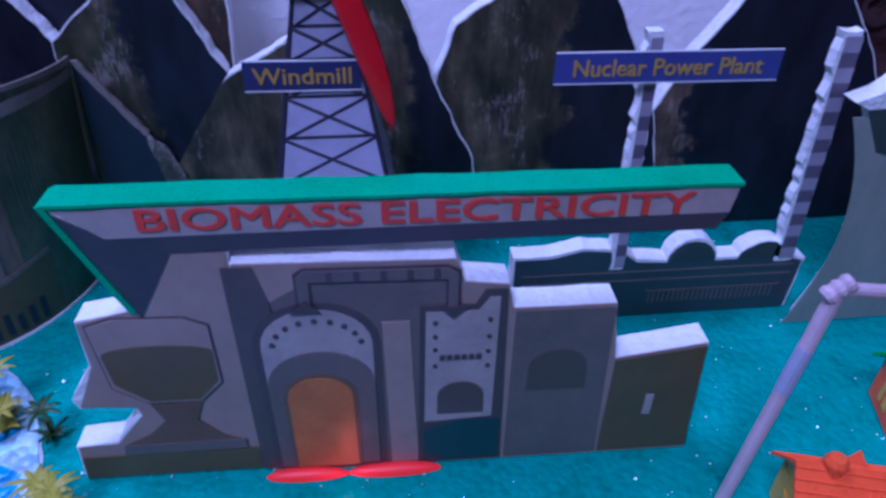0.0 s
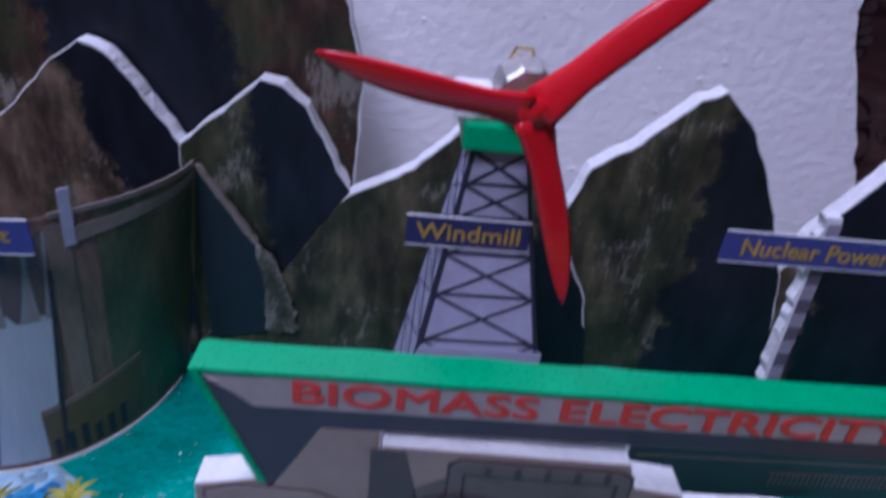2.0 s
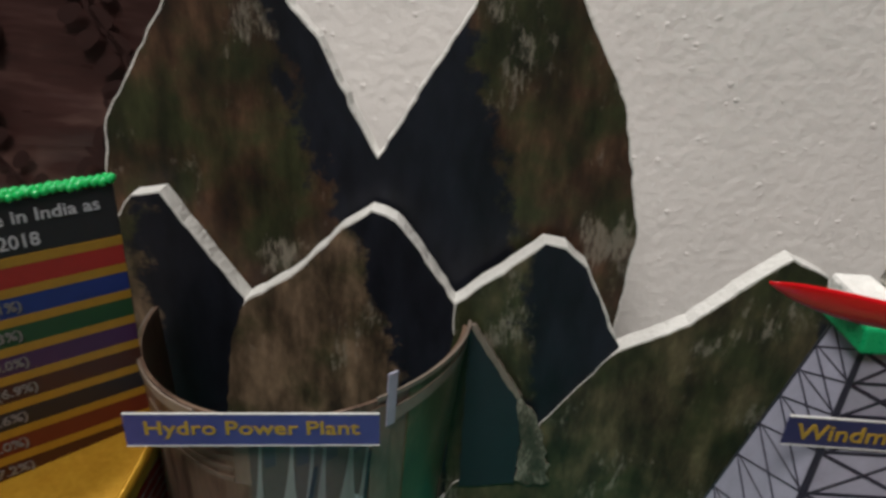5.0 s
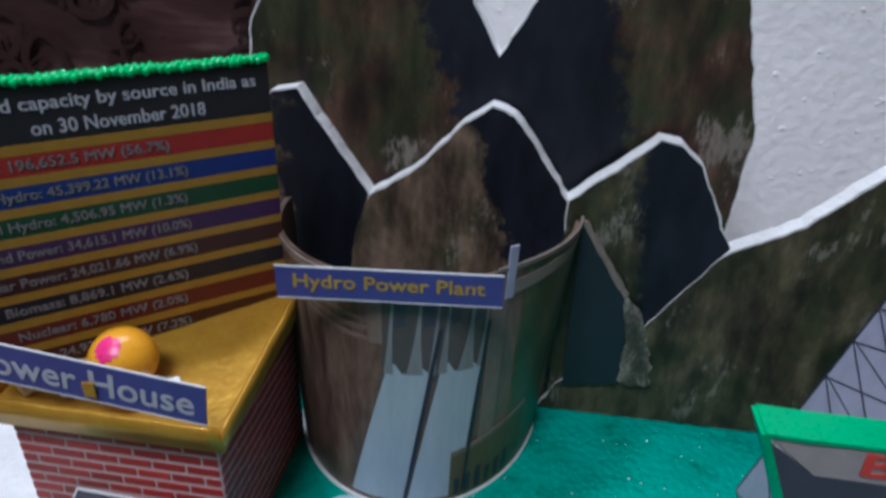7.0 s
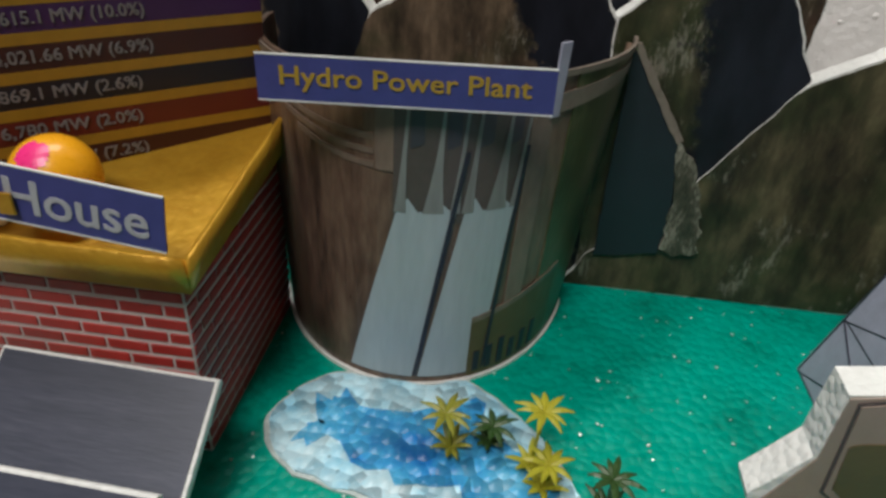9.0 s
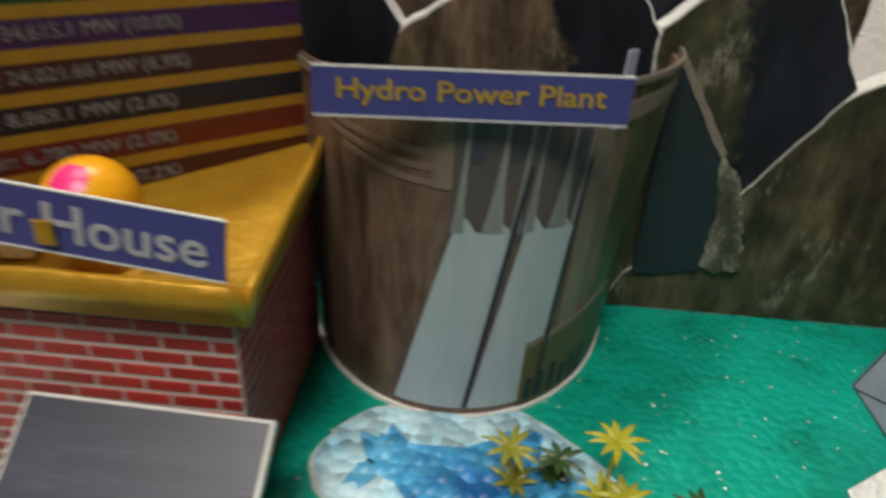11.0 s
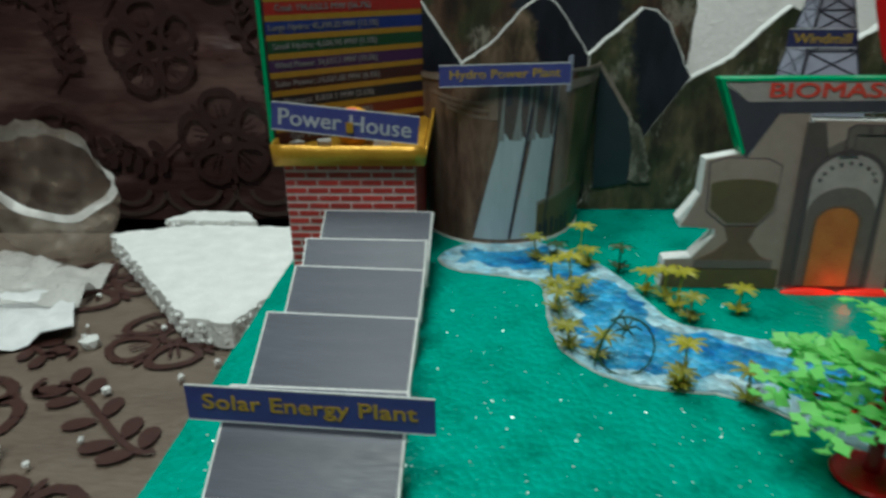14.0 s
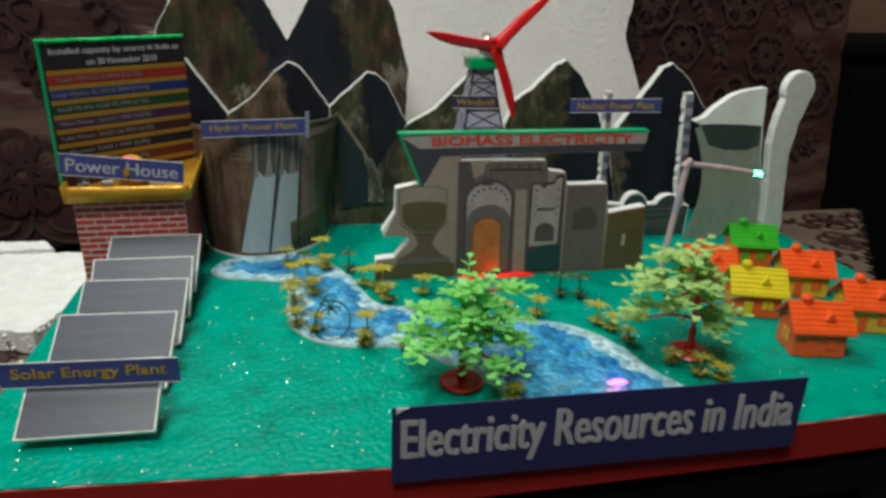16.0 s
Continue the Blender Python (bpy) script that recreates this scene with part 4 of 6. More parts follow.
# ---------------------------------------------------------------- biomass plant
def biomass():
    t = thing("biomass_plant", pose(0, 0.0105, 0, 0, 0, -1.3), "foam cut-out biomass plant with green top and printed front", "model building")
    back = [(0.066, 0.049), (0.122, 0.049), (0.122, 0.136), (0.322, 0.138), (0.3275, 0.159), (0.058, 0.159), (0.0785, 0.108), (0.053, 0.103), (0.052, 0.077), (0.038, 0.056), (0.040, 0.050)]
    part("wall", plate(rough_edge(back, 0.0004, 0.01, 1), 0.0035, 0.0125), FOAM, t, "white foam sheet")
    left = [(0.029, 0.0), (0.122, 0.0), (0.122, 0.05), (0.064, 0.05), (0.066, 0.044), (0.051, 0.026), (0.031, 0.024)]
    part("plinth", plate(rough_edge(left, 0.0004, 0.01, 2), 0.003, 0.013), FOAM, t, "white foam sheet")
    front = [(0.1225, 0.0), (0.338, 0.0), (0.333, 0.076), (0.2895, 0.069), (0.285, 0.103), (0.239, 0.103), (0.236, 0.1165), (0.217, 0.119), (0.213, 0.131), (0.1225, 0.1325)]
    part("front_block", plate(rough_edge(front, 0.0004, 0.01, 3), 0.0, 0.0135), FOAM, t, "white foam sheet with cut steps")
    yb, yf = 0.0028, -0.0006
    P = lambda name, pts, y, m, label="": part(name, plate(pts, y, 0.0006), m, t, label)
    # banner
    P("banner_panel", [(0.0605, 0.158), (0.327, 0.158), (0.3255, 0.1465), (0.077, 0.1445)], yb, mat("banner_print", two((0.36, 0.30, 0.28)), 30, 0.4, 0.08, 600), "pale printed banner")
    # shade under the banner, put into the colour of a dark strip
    P("banner_shadow", [(0.0585, 0.1575), (0.077, 0.1445), (0.3255, 0.1462), (0.322, 0.1385), (0.100, 0.1365), (0.081, 0.103), (0.078, 0.110)], yb, NIGHT_PRINT, "dark printed strip as shade under the banner")
    part("green_top", slab(rough_edge([(0.0575, 0.0020), (0.328, 0.0020), (0.328, 0.0175), (0.0575, 0.0175)], 0.0006, 0.014, 6), 0.159, 0.1606), GREEN_CARD, t, "bright green card strip")
    part("green_side", plate([(0.056, 0.1600), (0.0588, 0.1600), (0.0800, 0.1075), (0.0775, 0.1065)], 0.0021, 0.015), GREEN_CARD, t, "bright green card strip")
    lettering("lettering", "BIOMASS ELECTRICITY", 0.218, 0.0098, LETTER_RED, t, pose(0.2, yb - 0.0004, 0.1523, 0, 0.1), 0.05, label="red capital letters")
    # left wall print with the boiler
    P("wall_print", [(0.0825, 0.1035), (0.1, 0.136), (0.121, 0.136), (0.121, 0.001), (0.0305, 0.001), (0.032, 0.0235), (0.051, 0.0245), (0.067, 0.044), (0.066, 0.049), (0.041, 0.0515), (0.053, 0.077), (0.0535, 0.102), (0.078, 0.108)], yb, WALL_PRINT, "tan printed wall")
    tank = [(0.056, 0.101), (0.068, 0.105), (0.098, 0.104), (0.108, 0.099), (0.108, 0.064), (0.097, 0.052), (0.072, 0.052), (0.058, 0.063)]
    P("tank_outline", tank, yb - 0.0004, OUTLINE_PRINT)
    P("tank", [(x * 0.965 + 0.0029, z * 0.965 + 0.0028) for x, z in tank], yb - 0.0008, WALL_PRINT)
    bowl = [(0.059, 0.084)] + [(0.059 + 0.0475 * (1 - math.cos(math.pi * k / 10)) / 2, 0.084 + 0.0045 * math.sin(math.pi * k / 10)) for k in range(1, 10)] + [(0.1065, 0.084), (0.106, 0.066), (0.096, 0.0545), (0.0735, 0.0545), (0.0605, 0.066)]
    P("tank_filling", bowl, yb - 0.0012, OLIVE_PRINT, "olive-brown printed tank filling")
    P("hopper", [(0.073, 0.0515), (0.096, 0.0515), (0.092, 0.040), (0.102, 0.028), (0.11, 0.024), (0.055, 0.024), (0.068, 0.031), (0.077, 0.040)], yb - 0.0009, BROWN_PRINT, "brown printed hopper")
    P("hopper_band", [(0.054, 0.024), (0.112, 0.0245), (0.112, 0.018), (0.053, 0.0175)], yb - 0.0013, GREY_PRINT)
    P("plinth_print", [(0.0305, 0.001), (0.1175, 0.001), (0.1175, 0.017), (0.032, 0.0165)], yb - 0.0011, OLIVE_PRINT, "dark printed plinth")
    # front block print
    P("front_print", [(x * 0.994 + 0.0013, z * 0.994 + 0.0004) for x, z in front], yf, WALL_PRINT, "tan printed machine hall")
    P("chimney", [(0.1185, 0.131), (0.131, 0.131), (0.1365, 0.108), (0.134, 0.004), (0.1185, 0.004)], yf - 0.0004, COLUMN_PRINT, "dark printed chimney")
    arch = lambda x0, x1, z0, z1, k=12: [(x0, z0), (x1, z0)] + [((x0 + x1) / 2 + (x1 - x0) / 2 * math.cos(math.pi * j / k), z1 - (x1 - x0) * 0.42 + (x1 - x0) * 0.42 * math.sin(math.pi * j / k)) for j in range(k + 1)]
    P("hall_wall", [(0.135, 0.002), (0.205, 0.002), (0.215, 0.112), (0.215, 0.121), (0.15, 0.121), (0.135, 0.112)], yf - 0.0004, GREY_PRINT)
    P("furnace_outline", arch(0.125, 0.1805, 0.004, 0.1115), yf - 0.0008, OUTLINE_PRINT, "dark printed outline")
    P("furnace", arch(0.1285, 0.177, 0.006, 0.108), yf - 0.0012, PALE_PRINT, "pale printed furnace")
    P("furnace_front", arch(0.1285, 0.177, 0.006, 0.084), yf - 0.0016, GREY_PRINT)
    P("flame_outline", arch(0.1345, 0.1685, 0.006, 0.0705), yf - 0.0020, BROWN_PRINT)
    P("flame_door", arch(0.1365, 0.1665, 0.006, 0.0685), yf - 0.0024, FLAME_PRINT, "orange printed flame opening")
    for k in range(9):
        a = math.pi * (k + 0.5) / 9
        P("rivet", [(0.1528 + 0.0195 * math.cos(a) + 0.0014 * math.cos(j * 1.05), 0.0865 + 0.0155 * math.sin(a) + 0.0014 * math.sin(j * 1.05)) for j in range(6)], yf - 0.0018, OUTLINE_PRINT)
    # pipe
    for o, m, d in ((0.0, OUTLINE_PRINT, 0.0008), (0.0012, GREY_PRINT, 0.0014)):
        pts = [(0.1465 + o, 0.106), (0.1465 + o, 0.1265 - o), (0.151, 0.1295 - o), (0.210, 0.1285 - o), (0.2155 - o, 0.1255 - o), (0.2155 - o, 0.106), (0.209 + o, 0.106), (0.209 + o, 0.1205 + o), (0.1535 - o, 0.1215 + o), (0.1535 - o, 0.106)]
        P("pipe", pts, yf - d, m)
    P("arrow", [(0.1435, 0.107), (0.150, 0.1135), (0.1565, 0.107)], yf - 0.0024, OUTLINE_PRINT)
    P("arrow", [(0.206, 0.107), (0.2125, 0.1005), (0.219, 0.107)], yf - 0.0024, OUTLINE_PRINT)
    for k in range(5):
        P("pipe_clip", [(0.16 + k * 0.011, 0.1225), (0.1625 + k * 0.011, 0.1225), (0.1625 + k * 0.011, 0.1275), (0.16 + k * 0.011, 0.1275)], yf - 0.0018, OUTLINE_PRINT)
    P("column", [(0.183, 0.004), (0.1965, 0.004), (0.1935, 0.099), (0.1815, 0.099)], yf - 0.0010, WALL_PRINT)
    # turbine cabinet
    P("turbine_outline", [(0.196, 0.003), (0.238, 0.003), (0.2355, 0.115), (0.226, 0.115), (0.222, 0.107), (0.198, 0.107)], yf - 0.0012, OUTLINE_PRINT)
    P("turbine_panel", [(0.1995, 0.034), (0.232, 0.036), (0.2325, 0.111), (0.228, 0.111), (0.2235, 0.104), (0.2005, 0.104)], yf - 0.0016, PALE_PRINT, "pale printed turbine panel")
    P("turbine_base", [(0.1985, 0.005), (0.2365, 0.005), (0.236, 0.034), (0.215, 0.034), (0.199, 0.027)], yf - 0.0018, TEAL_PRINT, "dark teal printed base")
    P("hatch", arch(0.2055, 0.2275, 0.040, 0.061, 8), yf - 0.0022, COLUMN_PRINT, "dark printed hatch")
    for x, z in ((0.2045, 0.098), (0.2045, 0.09), (0.2045, 0.082), (0.2285, 0.099), (0.2285, 0.089), (0.2285, 0.08), (0.2045, 0.072), (0.2285, 0.071)):
        P("rivet", [(x + 0.0012 * math.cos(j * 1.05), z + 0.0012 * math.sin(j * 1.05)) for j in range(6)], yf - 0.0022, OUTLINE_PRINT)
    for k in range(6):
        P("caption_bar", [(0.2065 + k * 0.0033, 0.0755), (0.2090 + k * 0.0033, 0.0755), (0.2090 + k * 0.0033, 0.0785), (0.2065 + k * 0.0033, 0.0785)], yf - 0.0022, OUTLINE_PRINT, "small dark bar of writing")
    P("side_hall", [(0.240, 0.003), (0.288, 0.003), (0.2845, 0.1015), (0.240, 0.1015)], yf - 0.0008, GREY_PRINT, "grey-brown printed hall")
    P("side_window", arch(0.248, 0.276, 0.052, 0.078, 8), yf - 0.0012, FAINT_PRINT, "faint dark printed opening")
    P("end_hall", [(0.2895, 0.003), (0.337, 0.003), (0.3325, 0.0745), (0.2895, 0.068)], yf - 0.0008, OLIVE_PRINT, "dark olive printed hall")
    P("end_slit", [(0.3085, 0.030), (0.3125, 0.030), (0.3125, 0.044), (0.3085, 0.044)], yf - 0.0012, PALE_PRINT)
    # emissive lenses stand for the red diode's light spilled on the ground
    for x, w in ((0.140, 0.021), (0.184, 0.024)):
        bm = bmesh.new()
        bmesh.ops.create_icosphere(bm, subdivisions=3, radius=1, matrix=Matrix.Diagonal((w, 0.004, 0.0045, 1)))
        bmesh.ops.delete(bm, geom=[v for v in bm.verts if v.co.z < -0.001], context="VERTS")
        smooth(part("glow_spill", bm, SPILL_RED, t, "red diode light spilled at the foot, as a glowing lens", pose(x, -0.0040, 0.0004)))


# ---------------------------------------------------------------- windmill
def windmill():
    cx, cy, h0, h1, H = 0.162, 0.100, 0.049, 0.0105, 0.216
    t = thing("windmill", pose(0, 0, 0), "paper lattice windmill tower with red propeller and bare motor", "windmill")
    hw = lambda z: h0 + (h1 - h0) * z / H

    def face_pt(k, s, z, out=0.0):
        w = hw(z) + out
        x, y = ((s * w, -w), (w, s * w), (-s * w, w), (-w, -s * w))[k]
        return Vector((cx + x, cy + y, z))
    for k in range(4):
        bm = bmesh.new()
        bm.faces.new([bm.verts.new(face_pt(k, s, z)) for s, z in ((-1, 0.0), (1, 0.0), (1, H), (-1, H))])
        ob = part("tower_side", bm, STEEL_PRINT, t, "lilac-grey paper face")
        so = ob.modifiers.new("thickness", "SOLIDIFY")
        so.thickness = 0.0008
        levels, z, f = [0.0], 0.0, 0.04
        while z < H - 0.006:
            z = min(H, z + f)
            levels.append(z)
            f = max(0.014, f * 0.86)
        if k in (0, 3):
            for s in (-0.965, 0.965):
                part("truss_leg", tube([face_pt(k, s, 0.001, 0.0005), face_pt(k, s, H, 0.0005)], 0.0017 if k == 0 else 0.0008, 5, r_end=0.001), TRUSS, t)
            for a, c in zip(levels, levels[1:]):
                r = 0.0009 if k == 0 else 0.0006
                part("truss_bar", tube([face_pt(k, -0.95, a + 0.0008, 0.0005), face_pt(k, 0.95, a + 0.0008, 0.0005)], r, 5), TRUSS, t)
                part("truss_brace", tube([face_pt(k, -0.95, a, 0.0005), face_pt(k, 0.95, c, 0.0005)], r, 5), TRUSS, t)
                part("truss_brace", tube([face_pt(k, 0.95, a, 0.0007), face_pt(k, -0.95, c, 0.0007)], r, 5), TRUSS, t)
    part("paper_band", plate([(cx - hw(0.124) - 0.0015, 0.122), (cx + hw(0.124) + 0.0015, 0.1215), (cx + hw(0.124) + 0.0015, 0.1275), (cx - hw(0.124) + 0.001, 0.128)], cy - hw(0.124) - 0.0022, 0.0006), STEEL_PRINT, t, "pale pasted paper strip")
    part("cap", box(cx - 0.0165, cx + 0.0165, cy - 0.017, cy + 0.017, H, 0.2275, 0.0015), GREEN_CARD, t, "green card cap box")
    part("motor_block", box(cx - 0.021, cx - 0.005, cy - 0.014, cy + 0.008, 0.2275, 0.2385, 0.002), FOAM, t, "white foam support")
    prof = [(0.002, 0.0), (0.0095, 0.0), (0.0108, 0.0012), (0.0108, 0.022), (0.0098, 0.0235), (0.003, 0.0235)]
    mo = part("motor", lathe([(r * 1.08, z) for r, z in prof], 10), METAL, t, "bare silver toy motor", pose(cx + 0.006, 0.103, 0.2400, 90))
    for e in (0.0108,):
        part("shaft", tube([(0, 0, -0.0), (0, 0, 0.047)], 0.0011, 8), METAL, mo, at=pose(0, 0, 0))
        part("boss", tube([(0, 0, 0.0235), (0, 0, 0.0265)], 0.0033, 12), BRASS, mo)
    part("terminal", tube([(cx + 0.0, 0.101, 0.249), (cx + 0.002, 0.101, 0.2535), (cx + 0.008, 0.101, 0.2535), (cx + 0.011, 0.101, 0.247)], 0.0007, 6), BRASS, t, "copper lead wire")
    # three bladed propeller
    hub = Vector((0.1662, 0.058, 0.2420))
    pr = part("propeller", tube([(0, -0.0022, 0), (0, 0.004, 0)], 0.0056, 16), RED_PLASTIC, t, "glossy red plastic propeller", Matrix.Translation(hub))
    for ang, L in ((167.5, 0.0755), (40.5, 0.083), (-73.8, 0.082)):
        bm, rows, n = bmesh.new(), [], 18
        for i in range(n + 1):
            u = i / n
            r = 0.002 + (L - 0.002) * u
            w = 0.0060 * (1 if u < 0.42 else max(0.03, 1 - ((u - 0.42) / 0.58) ** 2.3) ** 0.72) + 0.0022 * max(0, 1 - u / 0.2)
            tw = radians(24 - 14 * u)
            th = 0.0017 * (1 - 0.7 * u)
            ring = []
            for k in range(8):
                q = 2 * math.pi * k / 8
                a, c = w * math.cos(q), th * math.sin(q)
                ring.append(bm.verts.new((r, a * math.sin(tw) + c * math.cos(tw), a * math.cos(tw) * 1.0 - c * math.sin(tw) + 0.003 * math.sin(u * 2.4))))
            rows.append(ring)
        for a, c in zip(rows, rows[1:]):
            for k in range(8):
                bm.faces.new((a[k], a[(k + 1) % 8], c[(k + 1) % 8], c[k]))
        bm.faces.new(rows[0]), bm.faces.new(rows[-1])
        smooth(part("blade", bm, RED_PLASTIC, pr, at=pose(0, 0, 0, 0, -ang, 0)))
    smooth(pr)
    sign("windmill_sign", "Windmill", (0.1262, 0.0800, 0.1878), (0.1778, 0.0800, 0.1872), 0.0132, SIGN_NAVY, LETTER_YELLOW, "navy paper sign lettered Windmill in yellow")


# ---------------------------------------------------------------- nuclear plant
def nuclear_plant():
    y = 0.108
    t = thing("nuclear_plant", pose(0, 0, 0), "foam cut-out of a nuclear plant with domes and striped chimneys", "model building")
    dome = lambda cx, r, h: [(cx + r * math.cos(math.pi * j / 8), 0.044 + h * math.sin(math.pi * j / 8)) for j in range(9)]
    out = [(0.262, 0.0), (0.45, 0.0), (0.452, 0.040)] + dome(0.423, 0.016, 0.011) + dome(0.376, 0.016, 0.016) + [(0.34, 0.046), (0.33, 0.054), (0.305, 0.057), (0.285, 0.052), (0.262, 0.052)]
    part("hall", plate(rough_edge(out, 0.0007, 0.006, 1), y, 0.012), FOAM, t, "white foam with cut edge")
    part("hall_print", plate([(x * 0.985 + 0.005, z * 0.96) for x, z in out], y - 0.0006, 0.0007), SLATE_PRINT, t, "dark slate printed hall")
    for x, r in ((0.376, 0.0135), (0.423, 0.0135)):
        part("dome", plate([(x + r * math.cos(math.pi * j / 8), 0.043 + 0.012 * math.sin(math.pi * j / 8)) for j in range(9)], y - 0.0010, 0.0006), TOWER_DARK, t, "dark printed dome")
    for z in (0.037, 0.03):
        part("roof_line", plate([(0.268, z), (0.445, z - 0.001), (0.445, z), (0.268, z + 0.001)], y - 0.0012, 0.0006), GREY_PRINT, t)
    for k in range(26):
        x = 0.352 + k * 0.0033
        part("railing_bar", plate([(x, 0.011), (x + 0.0011, 0.011), (x + 0.0011, 0.020), (x, 0.020)], y - 0.0012, 0.0006), GREY_PRINT, t)
    part("railing_rail", plate([(0.350, 0.0205), (0.44, 0.0205), (0.44, 0.0215), (0.350, 0.0215)], y - 0.0014, 0.0006), GREY_PRINT, t)
    for x0, x1, top, w in ((0.3285, 0.3250, 0.188, 0.0031), (0.4375, 0.4300, 0.186, 0.0046)):
        st = part("chimney", plate(rough_edge([(x0 - w - 0.0025, 0.04), (x0 + w, 0.04), (x1 + w * 0.9, top), (x1 - w * 0.9 - 0.0022, top)], 0.0012, 0.005, 4), y - 0.001, 0.007), FOAM, t, "white foam chimney strip")
        n = 17
        for k in range(n):
            a, c = 0.042 + (top - 0.045) * k / n, 0.042 + (top - 0.045) * (k + 1) / n
            xa, xc = x0 + (x1 - x0) * (a - 0.04) / (top - 0.04), x0 + (x1 - x0) * (c - 0.04) / (top - 0.04)
            part("stripe", plate([(xa - w, a), (xa + w, a), (xc + w, c), (xc - w, c)], y - 0.0017, 0.0007), CHIMNEY_DARK if k % 2 else CHIMNEY_PALE, st)
    sign("nuclear_sign", "Nuclear Power Plant", (0.2735, 0.1030, 0.1795), (0.3905, 0.1015, 0.1790), 0.0155, SIGN_BLUE, LETTER_YELLOW, "blue paper sign lettered Nuclear Power Plant in yellow")


def cooling_tower():
    y = 0.092
    t = thing("cooling_tower", pose(0, 0, 0), "white foam cooling tower cut-out with grey-green printed face", "cooling tower")
    n = 12
    L = [(0.452 - 0.012 * u * u + 0.018 * math.sin(math.pi * u * 0.9), 0.147 * u) for u in [k / n for k in range(n + 1)]]
    top = [(0.433, 0.153), (0.446, 0.158), (0.462, 0.172), (0.48, 0.184), (0.5, 0.190), (0.524, 0.193)]
    R = [(0.527, 0.150), (0.532, 0.11), (0.545, 0.05), (0.55, 0.0)]
    out = L + top + R
    part("core", plate(rough_edge(out, 0.0006, 0.007, 2), y, 0.012), FOAM, t, "white foam with cut edge")
    part("face_print", plate([(x * 0.97 + 0.0148, z * 0.985) for x, z in [(p - 0.0135, q) for p, q in L]] + [(0.5255, 0.146), (0.531, 0.108), (0.5435, 0.05), (0.548, 0.001)], y - 0.0006, 0.0007), TOWER_PRINT, t, "grey-green printed concrete")
    part("mouth", plate([(0.4405, 0.149), (0.46, 0.1495), (0.5, 0.148), (0.5255, 0.146), (0.527, 0.122), (0.51, 0.116), (0.48, 0.117), (0.455, 0.124)], y - 0.0011, 0.0007), TOWER_DARK, t, "dark printed mouth of the tower")
    s = thing("steam_cutout", pose(0, 0, 0), "white foam strip with a rounded head beside the cooling tower", "foam cut-out")
    head = [(0.5595 + 0.0205 * math.cos(a), 0.192 + 0.0225 * math.sin(a)) for a in [radians(-35 + 245 * k / 14) for k in range(15)]]
    pts = [(0.545, 0.0), (0.572, 0.0), (0.566, 0.06), (0.562, 0.11), (0.567, 0.15)] + head + [(0.536, 0.16), (0.532, 0.125), (0.541, 0.06)]
    part("core", plate(rough_edge(pts, 0.0006, 0.007, 3), 0.0785, 0.012, bevel=0.0008), FOAM, s, "white foam with rounded cut edge")
    # added plate that greys the plain foam front against its lit edges
    part("paper_face", plate([(0.5515 + (x - 0.5515) * 0.90, 0.104 + (z - 0.104) * 0.975) for x, z in pts], 0.0779, 0.0007), STEAM_SHADE, s, "added pale grey plate, the foam front's shade put into its colour")


def street_lamp():
    t = thing("street_lamp", pose(0, 0, 0), "pinkish drinking-straw lamp post with a glowing green diode", "street lamp")
    el = Vector((0.358, -0.028, 0.131))
    base = Vector((0.338, -0.036, 0.0))
    part("post", tube([base, base.lerp(el, 0.5), el], 0.0033, 12), STRAW_PINK, t, "translucent pink straw")
    part("bellows", lathe([(0.0034, -0.006), (0.0042, -0.004), (0.0034, -0.002), (0.0042, 0.0), (0.0034, 0.002), (0.0042, 0.004), (0.0034, 0.006)], 12), STRAW_PINK, t, at=Matrix.Translation(el) @ pose(0, 0, 0, 0, 50, 0))
    tip = Vector((0.438, -0.030, 0.119))
    part("arm", tube([el, el.lerp(tip, 0.5) + Vector((0, 0, 0.001)), tip], 0.0030, 12), STRAW_PINK, t)
    b = lathe([(0.0006, 0.009), (0.002, 0.0085), (0.0027, 0.006), (0.0027, 0.0), (0.0032, 0.0), (0.0032, -0.001), (0.0006, -0.001)], 12)
    smooth(part("diode", b, LED_GREEN, t, "glowing green diode", Matrix.Translation(tip) @ pose(0, 0, 0, 0, 98, 0)))
    part("tape", tube([el.lerp(base, 0.22), el.lerp(base, 0.40)], 0.0036, 12), STEEL_PRINT, t, "lilac tape band")


